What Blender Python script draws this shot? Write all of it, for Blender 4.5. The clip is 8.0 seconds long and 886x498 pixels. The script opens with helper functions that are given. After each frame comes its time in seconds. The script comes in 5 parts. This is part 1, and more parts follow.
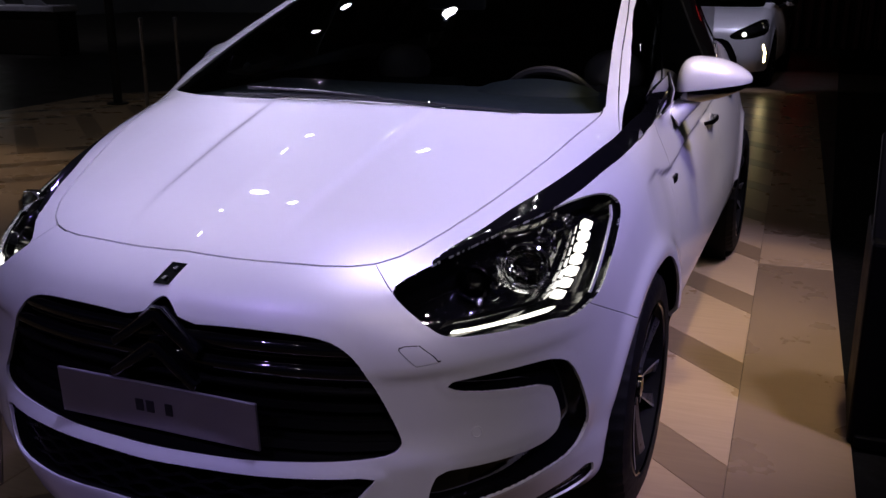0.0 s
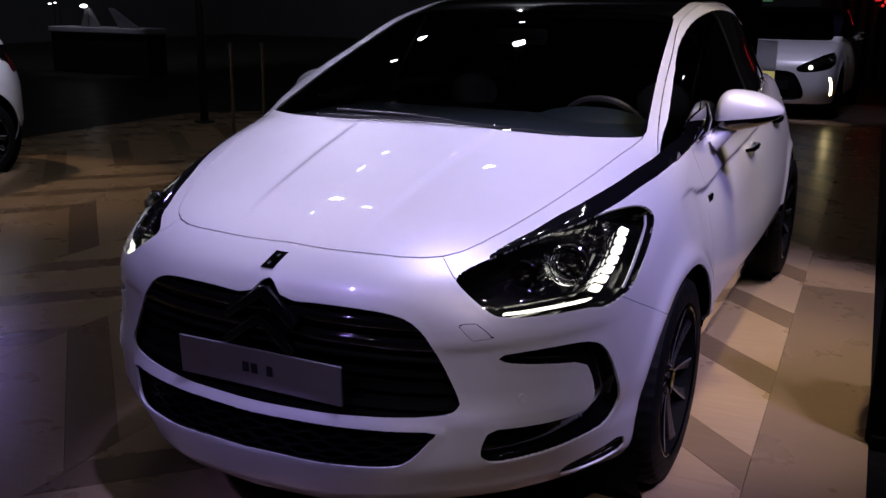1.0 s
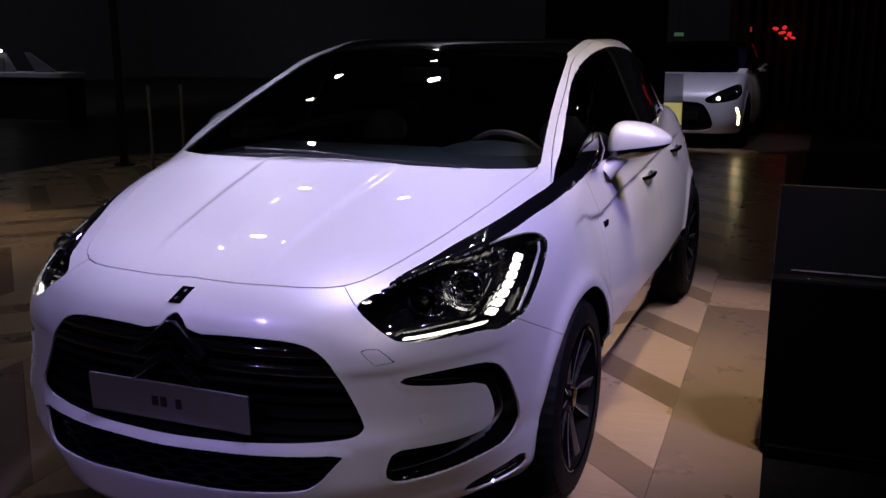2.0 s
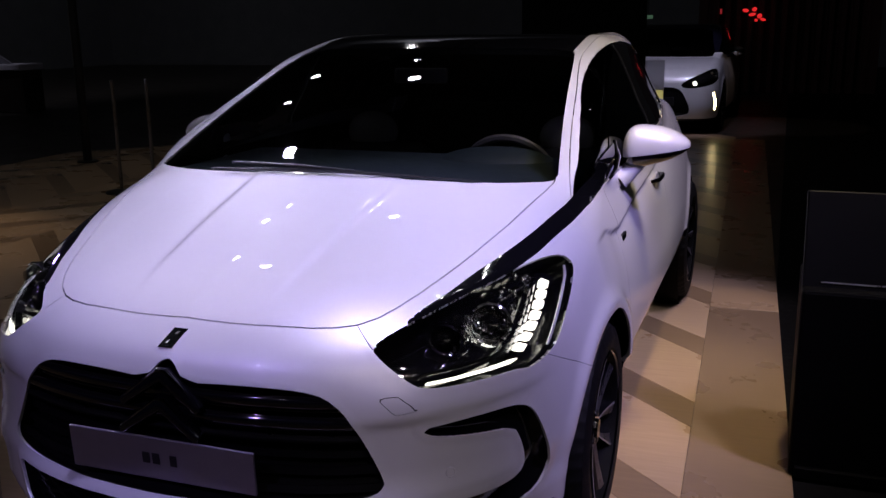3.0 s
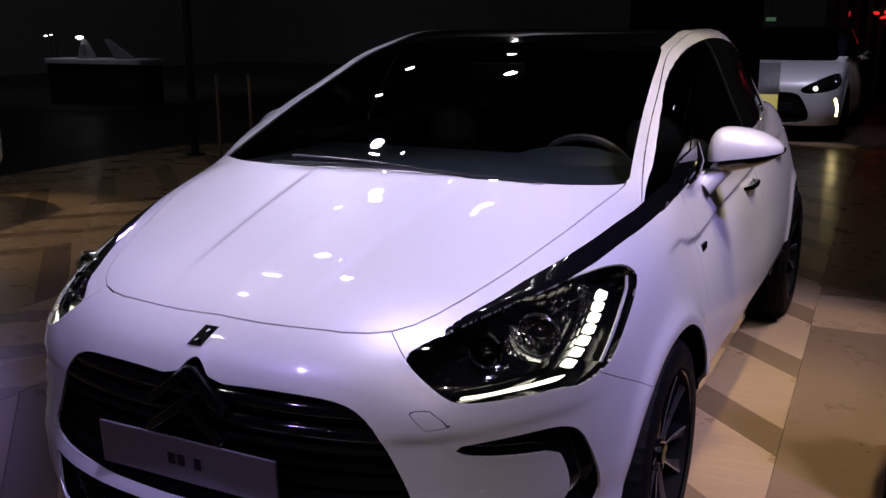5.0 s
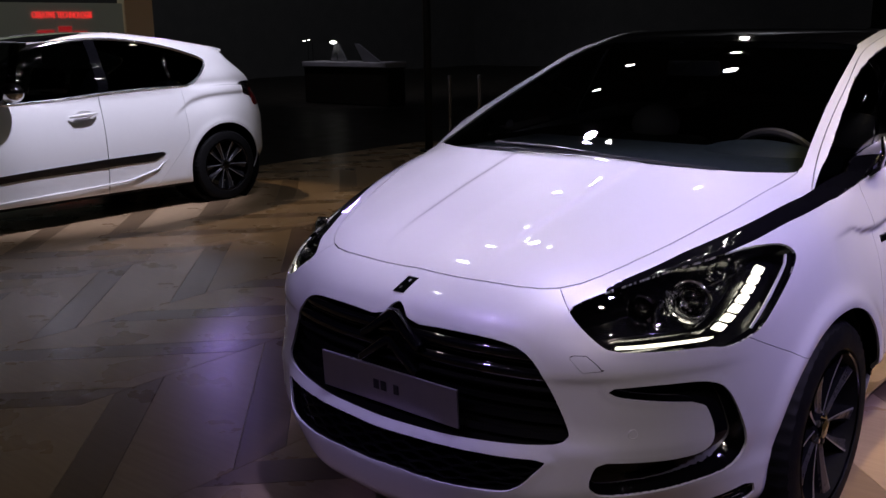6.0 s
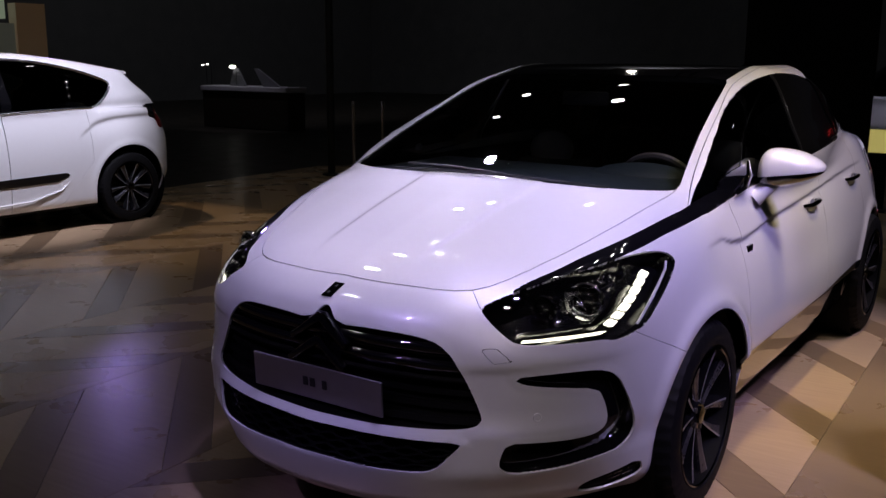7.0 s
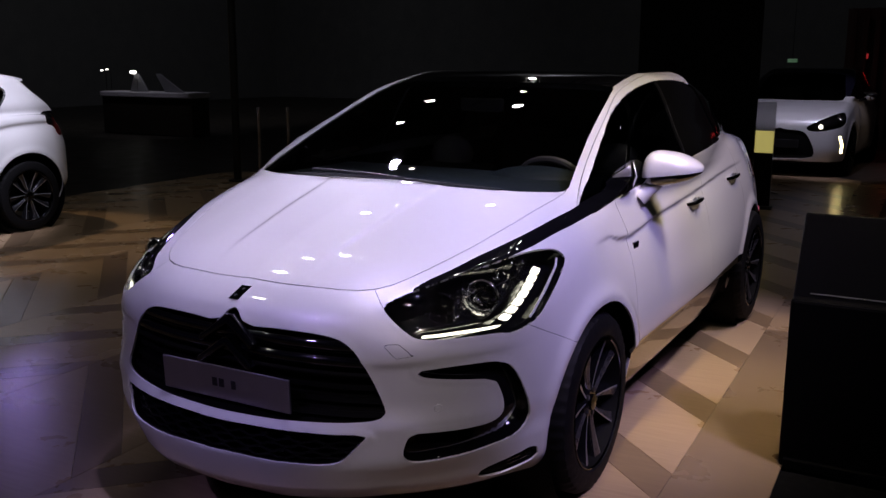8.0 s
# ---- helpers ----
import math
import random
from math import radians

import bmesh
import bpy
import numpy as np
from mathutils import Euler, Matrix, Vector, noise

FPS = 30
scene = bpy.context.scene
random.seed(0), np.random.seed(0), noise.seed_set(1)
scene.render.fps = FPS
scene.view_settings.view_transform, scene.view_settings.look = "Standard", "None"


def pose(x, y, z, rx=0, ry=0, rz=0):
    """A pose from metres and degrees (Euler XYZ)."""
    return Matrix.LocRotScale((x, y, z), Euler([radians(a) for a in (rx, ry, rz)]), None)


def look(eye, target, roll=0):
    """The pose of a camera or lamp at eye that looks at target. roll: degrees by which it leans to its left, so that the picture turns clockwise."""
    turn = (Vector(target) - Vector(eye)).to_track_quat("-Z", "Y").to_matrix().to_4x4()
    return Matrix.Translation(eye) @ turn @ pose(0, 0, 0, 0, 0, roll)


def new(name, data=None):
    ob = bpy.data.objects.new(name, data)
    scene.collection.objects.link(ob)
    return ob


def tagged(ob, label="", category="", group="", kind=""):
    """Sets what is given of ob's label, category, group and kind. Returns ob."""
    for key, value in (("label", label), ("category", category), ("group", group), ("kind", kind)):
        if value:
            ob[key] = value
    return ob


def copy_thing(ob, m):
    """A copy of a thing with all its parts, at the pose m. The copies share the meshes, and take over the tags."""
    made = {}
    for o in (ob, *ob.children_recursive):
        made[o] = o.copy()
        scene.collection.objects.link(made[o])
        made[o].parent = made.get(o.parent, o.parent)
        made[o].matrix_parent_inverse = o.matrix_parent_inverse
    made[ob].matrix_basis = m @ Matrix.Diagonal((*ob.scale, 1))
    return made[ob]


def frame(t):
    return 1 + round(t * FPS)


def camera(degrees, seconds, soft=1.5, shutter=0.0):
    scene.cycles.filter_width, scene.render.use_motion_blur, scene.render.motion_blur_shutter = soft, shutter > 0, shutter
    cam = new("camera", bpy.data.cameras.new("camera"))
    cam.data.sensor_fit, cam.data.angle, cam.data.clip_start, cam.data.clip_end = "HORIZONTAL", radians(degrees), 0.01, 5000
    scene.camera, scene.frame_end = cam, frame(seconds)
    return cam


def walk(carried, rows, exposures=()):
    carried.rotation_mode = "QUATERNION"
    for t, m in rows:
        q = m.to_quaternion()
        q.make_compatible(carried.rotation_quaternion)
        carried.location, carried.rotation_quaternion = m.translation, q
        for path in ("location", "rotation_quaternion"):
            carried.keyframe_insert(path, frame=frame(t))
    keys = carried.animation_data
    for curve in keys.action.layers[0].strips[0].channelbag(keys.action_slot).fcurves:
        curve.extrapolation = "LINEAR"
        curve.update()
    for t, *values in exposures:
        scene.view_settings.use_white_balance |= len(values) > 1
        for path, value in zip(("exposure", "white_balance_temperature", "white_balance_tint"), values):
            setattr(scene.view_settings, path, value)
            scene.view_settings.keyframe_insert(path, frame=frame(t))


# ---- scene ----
cam = camera(50.4, 8.0)
PATH = [
    (0, (1.262, -1.448, 1.446), (0.537, 0.33, 0.883), 0.0),
    (0.5, (1.322, -1.693, 1.468), (0.499, 0.053, 0.945), -0.1),
    (1, (1.442, -1.819, 1.491), (0.584, -0.087, 0.978), 0.7),
    (1.5, (1.564, -1.937, 1.53), (0.811, -0.143, 1.068), 0.1),
    (1.7, (1.604, -1.929, 1.487), (0.847, -0.13, 1.052), -0.0),
    (2.8, (1.365, -1.723, 1.562), (0.716, 0.11, 1.095), -0.6),
    (3, (1.339, -1.681, 1.56), (0.674, 0.145, 1.087), -0.8),
    (3.5, (1.294, -1.468, 1.539), (0.614, 0.351, 1.062), 0.7),
    (4, (1.278, -1.36, 1.539), (0.602, 0.463, 1.071), 2.1),
    (4.2, (1.288, -1.381, 1.537), (0.609, 0.444, 1.077), 1.3),
    (5.3, (1.525, -1.531, 1.512), (0.488, 0.105, 1.014), -0.5),
    (5.5, (1.611, -1.585, 1.504), (0.455, -0.037, 0.99), -0.6),
    (6, (1.739, -1.714, 1.516), (0.454, -0.251, 1.061), -0.9),
    (6.5, (1.795, -1.838, 1.536), (0.576, -0.319, 1.083), -0.1),
    (7, (1.869, -1.992, 1.529), (0.75, -0.384, 1.127), 0.3),
    (7.5, (1.933, -2.074, 1.547), (0.887, -0.423, 1.122), 0.1),
    (8, (1.972, -2.099, 1.551), (1.013, -0.389, 1.157), 0.2),
]
walk(cam, [(t, look(eye, target, roll)) for t, eye, target, roll in PATH], [(0, 0.1, 6250, 13), (4.2, 0.1, 6250, 13), (5.3, 0.2, 6650, 8), (8, 0.2, 6700, 8)])

# ---- light ----
world = bpy.data.worlds.new("hall")
scene.world = world
world.use_nodes = True
world.node_tree.nodes["Background"].inputs[0].default_value = (0.02, 0.02, 0.03, 1)
world.node_tree.nodes["Background"].inputs[1].default_value = 0.02


def spot(name, eye, target, watts, colour, size=60, blend=0.5, radius=0.08):
    d = bpy.data.lights.new(name, "SPOT")
    d.energy, d.color, d.spot_size, d.spot_blend, d.shadow_soft_size = watts, colour, radians(size), blend, radius
    ob = new(name, d)
    ob.matrix_world = look(eye, target)
    return ob


RIG = [(-2.95, 1.3, 0.75), (-3.0, 2.45, 0.7), (-3.05, 3.75, 0.7), (-2.6, 3.5, 0.5), (-3.8, 5.35, 0.6), (-3.65, 5.95, 0.7), (-1.95, 5.3, 0.75), (-2.4, 6.6, 0.6), (-3.75, 10.2, 0.7), (-3.05, -1.25, 0.7), (1.4, -4.6, 0.5), (2.2, -4.9, 0.45), (-0.8, -5.0, 0.5), (3.3, -2.8, 0.45), (4.4, -0.8, 0.5),
       (0.35, 2.1, 0.35), (0.43, 2.5, 0.3), (0.64, 2.66, 0.3), (0.92, 2.96, 0.35), (1.12, 3.2, 0.3), (1.97, 5.8, 0.45)]
# over the large car: violet wash on the bonnet, warm beams along the flank
spot("spot_lamp", (0.35, 0.6, 5.6), (0.02, 0.65, 0.8), 600, (0.50, 0.43, 1.0), 22, 0.6, 0.10)
spot("spot_lamp", (1.75, 3.1, 5.6), (1.05, 2.75, 0.0), 330, (1.0, 0.76, 0.50), 26, 0.4, 0.06)
spot("spot_lamp", (1.6, 1.1, 5.6), (1.0, 1.95, 0.0), 360, (1.0, 0.80, 0.42), 23, 0.8, 0.06)
spot("spot_lamp", (0.5, -0.4, 5.8), (-0.02, 0.82, 0.9), 420, (1.0, 0.90, 0.86), 20, 0.6, 0.10)
# from the truss: pale violet on the far wing and windscreen pillar
spot("spot_lamp", (-3.05, -1.25, 5.0), (-0.3, 1.0, 0.95), 460, (0.66, 0.60, 1.0), 20, 0.8, 0.10)
spot("spot_lamp", (-3.05, 3.75, 5.0), (-0.55, 1.6, 1.25), 330, (0.74, 0.68, 1.0), 17, 0.7, 0.08)
# from the front and the side: weaker lamps on the bumper and the flank
spot("spot_lamp", (-1.8, -4.2, 5.4), (0.0, 0.1, 0.62), 260, (0.50, 0.37, 1.0), 13, 0.7, 0.10)
spot("spot_lamp", (3.0, -3.6, 5.4), (0.78, 0.3, 0.62), 270, (0.95, 0.80, 0.80), 11, 0.6, 0.10)
spot("spot_lamp", (3.1, 0.7, 5.6), (0.9, 1.9, 0.8), 560, (0.98, 0.87, 0.92), 26, 0.7, 0.22)
spot("spot_lamp", (4.8, -0.5, 6.2), (0.9, 1.3, 0.85), 1500, (0.50, 0.40, 1.0), 18, 0.8, 0.22)
spot("spot_lamp", (3.5, 3.7, 5.6), (0.9, 3.3, 0.85), 700, (0.70, 0.62, 1.0), 24, 0.7, 0.08)
# on the mid car: a pale key from the truss, a warm lamp behind it
spot("spot_lamp", (-3.2, 2.6, 5.0), (-6.1, 2.5, 1.2), 1250, (0.76, 0.74, 1.0), 40, 0.6, 0.06)
spot("spot_lamp", (-8.4, 3.4, 5.4), (-5.5, 3.1, 0.2), 330, (1.0, 0.72, 0.46), 32, 0.5, 0.06)
# on the small car and the far counter
spot("spot_lamp", (0.3, 9.6, 5.0), (0.1, 12.0, 0.8), 300, (0.75, 0.70, 1.0), 30, 0.5, 0.08)
spot("spot_lamp", (1.9, 12.6, 5.0), (1.3, 12.9, 0.0), 90, (1.0, 0.72, 0.55), 30, 0.4, 0.08)
spot("spot_lamp", (-12.8, 10.6, 4.5), (-13.0, 12.1, 0.8), 70, (0.85, 0.82, 1.0), 40, 0.5, 0.08)
# dim fill washes, added to lift the far walls of the hall from black
spot("wall_fill_lamp", (-6.0, 16.0, 6.6), (-8.0, 30.0, 2.5), 150, (0.92, 0.92, 1.0), 150, 0.6, 0.2)
spot("wall_fill_lamp", (-12.0, 14.0, 6.6), (-24.0, 18.0, 2.5), 260, (0.92, 0.92, 1.0), 150, 0.6, 0.2)
spot("wall_fill_lamp", (6.0, 16.0, 6.6), (7.0, 30.0, 2.5), 50, (0.92, 0.92, 1.0), 150, 0.6, 0.2)
# violet beam far off, low over the floor
spot("spot_lamp", (-12.0, 7.8, 4.0), (-2.2, 0.8, 0.0), 60, (0.42, 0.28, 1.0), 18, 0.6, 0.20)

# ---- materials ----
def mat(name, colour, rough=0.5, metal=0.0, vary=0.0, scale=8.0, bump=0.0, **more):
    """A surface with mottled colour and roughness at two scales and a fine relief."""
    m = bpy.data.materials.new(name)
    m.use_nodes = True
    t = m.node_tree
    b = t.nodes["Principled BSDF"]
    b.inputs["Base Color"].default_value = (*colour, 1)
    b.inputs["Roughness"].default_value, b.inputs["Metallic"].default_value = rough, metal
    for k, v in more.items():
        b.inputs[k.replace("_", " ")].default_value = v
    if vary or bump:
        co = t.nodes.new("ShaderNodeTexCoord")
        big, fine = t.nodes.new("ShaderNodeTexNoise"), t.nodes.new("ShaderNodeTexNoise")
        big.inputs["Scale"].default_value, fine.inputs["Scale"].default_value = scale, scale * 14
        for n in (big, fine):
            n.inputs["Detail"].default_value = 4
            t.links.new(co.outputs["Object"], n.inputs["Vector"])
        both = t.nodes.new("ShaderNodeMath")
        both.operation = "ADD"
        t.links.new(big.outputs["Fac"], both.inputs[0])
        t.links.new(fine.outputs["Fac"], both.inputs[1])
        ramp = t.nodes.new("ShaderNodeMapRange")
        ramp.inputs[1].default_value, ramp.inputs[2].default_value = 0.6, 1.4
        ramp.inputs[3].default_value, ramp.inputs[4].default_value = 1 - vary, 1 + vary
        t.links.new(both.outputs[0], ramp.inputs[0])
        tint = t.nodes.new("ShaderNodeVectorMath")
        tint.operation = "SCALE"
        tint.inputs[0].default_value = colour
        t.links.new(ramp.outputs[0], tint.inputs["Scale"])
        t.links.new(tint.outputs[0], b.inputs["Base Color"])
        gloss = t.nodes.new("ShaderNodeMath")
        gloss.operation, gloss.use_clamp = "MULTIPLY", True
        gloss.inputs[1].default_value = rough
        t.links.new(ramp.outputs[0], gloss.inputs[0])
        t.links.new(gloss.outputs[0], b.inputs["Roughness"])
        if bump:
            bp = t.nodes.new("ShaderNodeBump")
            bp.inputs["Strength"].default_value, bp.inputs["Distance"].default_value = bump, 0.002
            t.links.new(fine.outputs["Fac"], bp.inputs["Height"])
            t.links.new(bp.outputs[0], b.inputs["Normal"])
    return m


def glow(name, colour, strength):
    m = mat(name, (0.8, 0.8, 0.8), 0.3)
    b = m.node_tree.nodes["Principled BSDF"]
    b.inputs["Emission Color"].default_value, b.inputs["Emission Strength"].default_value = (*colour, 1), strength
    return m


def glass(name, tint):
    """A thin pane: tinted see-through, with mirror gloss by Fresnel."""
    m = bpy.data.materials.new(name)
    m.use_nodes = True
    t = m.node_tree
    t.nodes.remove(t.nodes["Principled BSDF"])
    clear, gloss, mix, fr = (t.nodes.new(k) for k in ("ShaderNodeBsdfTransparent", "ShaderNodeBsdfGlossy", "ShaderNodeMixShader", "ShaderNodeFresnel"))
    clear.inputs[0].default_value = (*tint, 1)
    gloss.inputs["Roughness"].default_value = 0.01
    fr.inputs[0].default_value = 1.5
    t.links.new(fr.outputs[0], mix.inputs[0])
    t.links.new(clear.outputs[0], mix.inputs[1])
    t.links.new(gloss.outputs[0], mix.inputs[2])
    t.links.new(mix.outputs[0], t.nodes["Material Output"].inputs[0])
    return m


PAINT = mat("pearl_paint", (0.80, 0.795, 0.80), 0.39, 0.20, vary=0.012, scale=30, Coat_Weight=1.0, Coat_Roughness=0.02)
GLOSS_BLACK = mat("gloss_black", (0.004, 0.004, 0.005), 0.06, vary=0.1, scale=5, Coat_Weight=1.0, Coat_Roughness=0.015)
SATIN_BLACK = mat("satin_black", (0.010, 0.010, 0.011), 0.4, vary=0.2, scale=12, bump=0.1)
INNER_BLACK = mat("inner_black", (0.003, 0.003, 0.003), 0.7, vary=0.2, Specular_IOR_Level=0.08)
CHROME = mat("chrome", (0.75, 0.75, 0.77), 0.08, 1.0, vary=0.05, scale=6)
DARK_CHROME = mat("dark_chrome", (0.05, 0.05, 0.06), 0.12, 1.0, vary=0.1, scale=20)
RUBBER = mat("tyre_rubber", (0.005, 0.005, 0.0055), 0.62, vary=0.25, scale=18, bump=0.3, Specular_IOR_Level=0.12)
ALLOY = mat("machined_alloy", (0.42, 0.42, 0.44), 0.32, 0.75, vary=0.1, scale=40)
WHEEL_GREY = mat("wheel_grey", (0.10, 0.10, 0.115), 0.24, 0.9, vary=0.1, scale=30)
SPOKE_GREY = mat("spoke_grey", (0.20, 0.19, 0.20), 0.28, 0.9, vary=0.1, scale=30)
HANDLE_SILVER = mat("handle_silver", (0.58, 0.57, 0.60), 0.32, 0.35, vary=0.05, scale=20)
PLATE_MARK = mat("plate_mark", (0.02, 0.018, 0.022), 0.5, vary=0.1)
PLATE = mat("brushed_plate", (0.46, 0.43, 0.48), 0.34, 0.85, vary=0.05, scale=20, Anisotropic=0.7, Anisotropic_Rotation=0.25)
DISC = mat("brake_disc", (0.012, 0.012, 0.012), 0.4, 0.6, vary=0.15, scale=30)
CLOTH = mat("seat_leather", (0.05, 0.045, 0.042), 0.55, vary=0.15, scale=20, bump=0.2)
PALE_LEATHER = mat("pale_leather", (0.60, 0.55, 0.50), 0.5, vary=0.1, scale=20, bump=0.2)
DASH = mat("dashboard", (0.004, 0.011, 0.014), 0.7, vary=0.15, scale=25, bump=0.3)
WINDOW = glass("tinted_window", (0.11, 0.12, 0.13))
SCREEN_GLASS = glass("windscreen_glass", (0.72, 0.75, 0.74))
LENS = glass("lamp_lens", (0.95, 0.95, 0.95))
PRIVACY = mat("privacy_glass", (0.003, 0.003, 0.0035), 0.06, vary=0.05, Specular_IOR_Level=0.2)
BRIGHT_TRIM = mat("bright_trim", (0.90, 0.90, 0.92), 0.22, 1.0, vary=0.03, Coat_Weight=1.0)
LED = glow("led", (1.0, 0.95, 0.78), 2.2)
RED_LAMP = mat("tail_lamp_red", (0.11, 0.005, 0.005), 0.12, Coat_Weight=1.0)
LED_FAR = glow("daytime_lamp", (1.0, 0.80, 0.36), 14.0)
ROOF_BLUE = mat("roof_black", (0.008, 0.008, 0.016), 0.15, vary=0.1, Coat_Weight=1.0)
HALL = mat("hall_black", (0.09, 0.09, 0.095), 0.85, vary=0.3, scale=2, bump=0.2)
CARPET = mat("black_carpet", (0.0015, 0.0015, 0.0015), 0.95, vary=0.3, scale=30, bump=0.6, Specular_IOR_Level=0.1)
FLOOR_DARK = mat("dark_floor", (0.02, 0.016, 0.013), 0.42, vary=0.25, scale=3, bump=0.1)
DARK_STEEL = mat("dark_steel", (0.20, 0.20, 0.215), 0.3, 0.9, vary=0.2, scale=10)
DUCT_BLACK = mat("duct_black", (0.004, 0.004, 0.005), 0.3, vary=0.2, scale=10, Specular_IOR_Level=0.3)
STAND_BLACK = mat("stand_black", (0.002, 0.002, 0.0022), 0.5, vary=0.2, scale=10, bump=0.1, Specular_IOR_Level=0.03)
COLUMN = mat("column_metal", (0.03, 0.03, 0.032), 0.35, 0.8, vary=0.2)
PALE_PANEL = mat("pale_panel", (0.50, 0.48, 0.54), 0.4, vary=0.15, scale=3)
GREY_PANEL = mat("grey_panel", (0.16, 0.16, 0.18), 0.4, vary=0.15, scale=3)
RED_LIT_SLAT = mat("slat", (0.05, 0.012, 0.012), 0.6, vary=0.2)
GREY_BOARD_GLOW = glow("grey_board_glow", (0.50, 0.52, 0.42), 0.035)
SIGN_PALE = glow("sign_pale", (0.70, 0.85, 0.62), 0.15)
TAN_BOARD_GLOW = glow("tan_board_glow", (0.60, 0.33, 0.14), 0.035)
RED_GLOW = glow("red_glow", (1.0, 0.02, 0.02), 0.7)
RED_DIM = glow("red_dim", (1.0, 0.02, 0.03), 0.2)
SCREEN_OFF = mat("screen_off", (0.0015, 0.0015, 0.002), 0.35, vary=0.1, Specular_IOR_Level=0.05)
GREEN_GLOW = glow("green_glow", (0.15, 0.5, 0.2), 0.10)
PANE_GLOW_YELLOW = glow("pane_glow_yellow", (1.0, 0.85, 0.22), 0.28)
WHITE_GLOW = glow("white_glow", (1.0, 0.97, 0.92), 3.0)
LAMP_GLOW = glow("lamp_glow", (1.0, 0.97, 0.95), 60.0)
FROSTED = mat("frosted_glass", (0.42, 0.42, 0.42), 0.30, vary=0.02, Transmission_Weight=1.0, IOR=1.2, Specular_IOR_Level=0.1)


def board_material(name, light, dark, rough):
    """Wood-look laminate: grain along the board, tone from board to board, scuffs."""
    m = bpy.data.materials.new(name)
    m.use_nodes = True
    t = m.node_tree
    b = t.nodes["Principled BSDF"]
    co, info = t.nodes.new("ShaderNodeTexCoord"), t.nodes.new("ShaderNodeObjectInfo")
    stretch = t.nodes.new("ShaderNodeMapping")
    stretch.inputs["Rotation"].default_value[2], stretch.inputs["Scale"].default_value = radians(45), (3, 40, 20)
    t.links.new(co.outputs["Object"], stretch.inputs["Vector"])
    shift = t.nodes.new("ShaderNodeVectorMath")
    shift.operation = "ADD"
    t.links.new(stretch.outputs[0], shift.inputs[0])
    move = t.nodes.new("ShaderNodeMath")
    move.operation = "MULTIPLY"
    move.inputs[1].default_value = 37.0
    t.links.new(info.outputs["Random"], move.inputs[0])
    t.links.new(move.outputs[0], shift.inputs[1])
    grain, blot = t.nodes.new("ShaderNodeTexNoise"), t.nodes.new("ShaderNodeTexNoise")
    grain.inputs["Scale"].default_value, grain.inputs["Detail"].default_value = 1.5, 6
    blot.inputs["Scale"].default_value, blot.inputs["Detail"].default_value = 3.0, 5
    t.links.new(shift.outputs[0], grain.inputs["Vector"])
    t.links.new(co.outputs["Object"], blot.inputs["Vector"])
    add = t.nodes.new("ShaderNodeMath")
    add.operation = "MULTIPLY_ADD"
    add.inputs[1].default_value = 0.55
    t.links.new(grain.outputs["Fac"], add.inputs[0])
    half = t.nodes.new("ShaderNodeMath")
    half.operation = "MULTIPLY"
    half.inputs[1].default_value = 0.45
    t.links.new(info.outputs["Random"], half.inputs[0])
    t.links.new(half.outputs[0], add.inputs[2])
    ramp = t.nodes.new("ShaderNodeValToRGB")
    ramp.color_ramp.elements[0].color, ramp.color_ramp.elements[1].color = (*dark, 1), (*light, 1)
    ramp.color_ramp.elements[0].position, ramp.color_ramp.elements[1].position = 0.2, 0.75
    t.links.new(add.outputs[0], ramp.inputs[0])
    t.links.new(ramp.outputs[0], b.inputs["Base Color"])
    rg = t.nodes.new("ShaderNodeMapRange")
    rg.inputs[3].default_value, rg.inputs[4].default_value = rough - 0.03, rough + 0.05
    t.links.new(blot.outputs["Fac"], rg.inputs[0])
    t.links.new(rg.outputs[0], b.inputs["Roughness"])
    bp = t.nodes.new("ShaderNodeBump")
    bp.inputs["Strength"].default_value, bp.inputs["Distance"].default_value = 0.05, 0.002
    t.links.new(blot.outputs["Fac"], bp.inputs["Height"])
    t.links.new(bp.outputs[0], b.inputs["Normal"])
    return m


BOARD = board_material("light_board", (0.44, 0.315, 0.195), (0.30, 0.205, 0.118), 0.27)
BOARD_DARK = board_material("dark_board", (0.24, 0.165, 0.10), (0.165, 0.11, 0.062), 0.27)
BOARD_EDGE = board_material("border_board", (0.23, 0.16, 0.098), (0.175, 0.12, 0.072), 0.27)
# ---- car body shapes: smooth fields, meshed and cut into panels ----
def spl(v, pts):
    """A smooth curve through (v, value) points."""
    p = np.array(pts, float)
    xs, ys = p[:, 0], p[:, 1]
    d = np.diff(ys) / np.diff(xs)
    m = np.concatenate([[d[0]], np.where(d[1:] * d[:-1] > 0, 2 * d[1:] * d[:-1] / (d[1:] + d[:-1] + 1e-12 * np.sign(d[1:] + d[:-1] + 1e-30)), 0), [d[-1]]])
    v = np.clip(np.asarray(v, float), xs[0], xs[-1])
    i = np.clip(np.searchsorted(xs, v) - 1, 0, len(xs) - 2)
    h = xs[i + 1] - xs[i]
    t = (v - xs[i]) / h
    return (ys[i] * (1 + 2 * t) * (1 - t) ** 2 + m[i] * h * t * (1 - t) ** 2
            + ys[i + 1] * t * t * (3 - 2 * t) + m[i + 1] * h * t * t * (t - 1))


def smax(a, b, k):
    h = np.maximum(k - np.abs(a - b), 0) / k
    return np.maximum(a, b) + h * h * k / 4


def smin(a, b, k):
    return -smax(-a, -b, k)


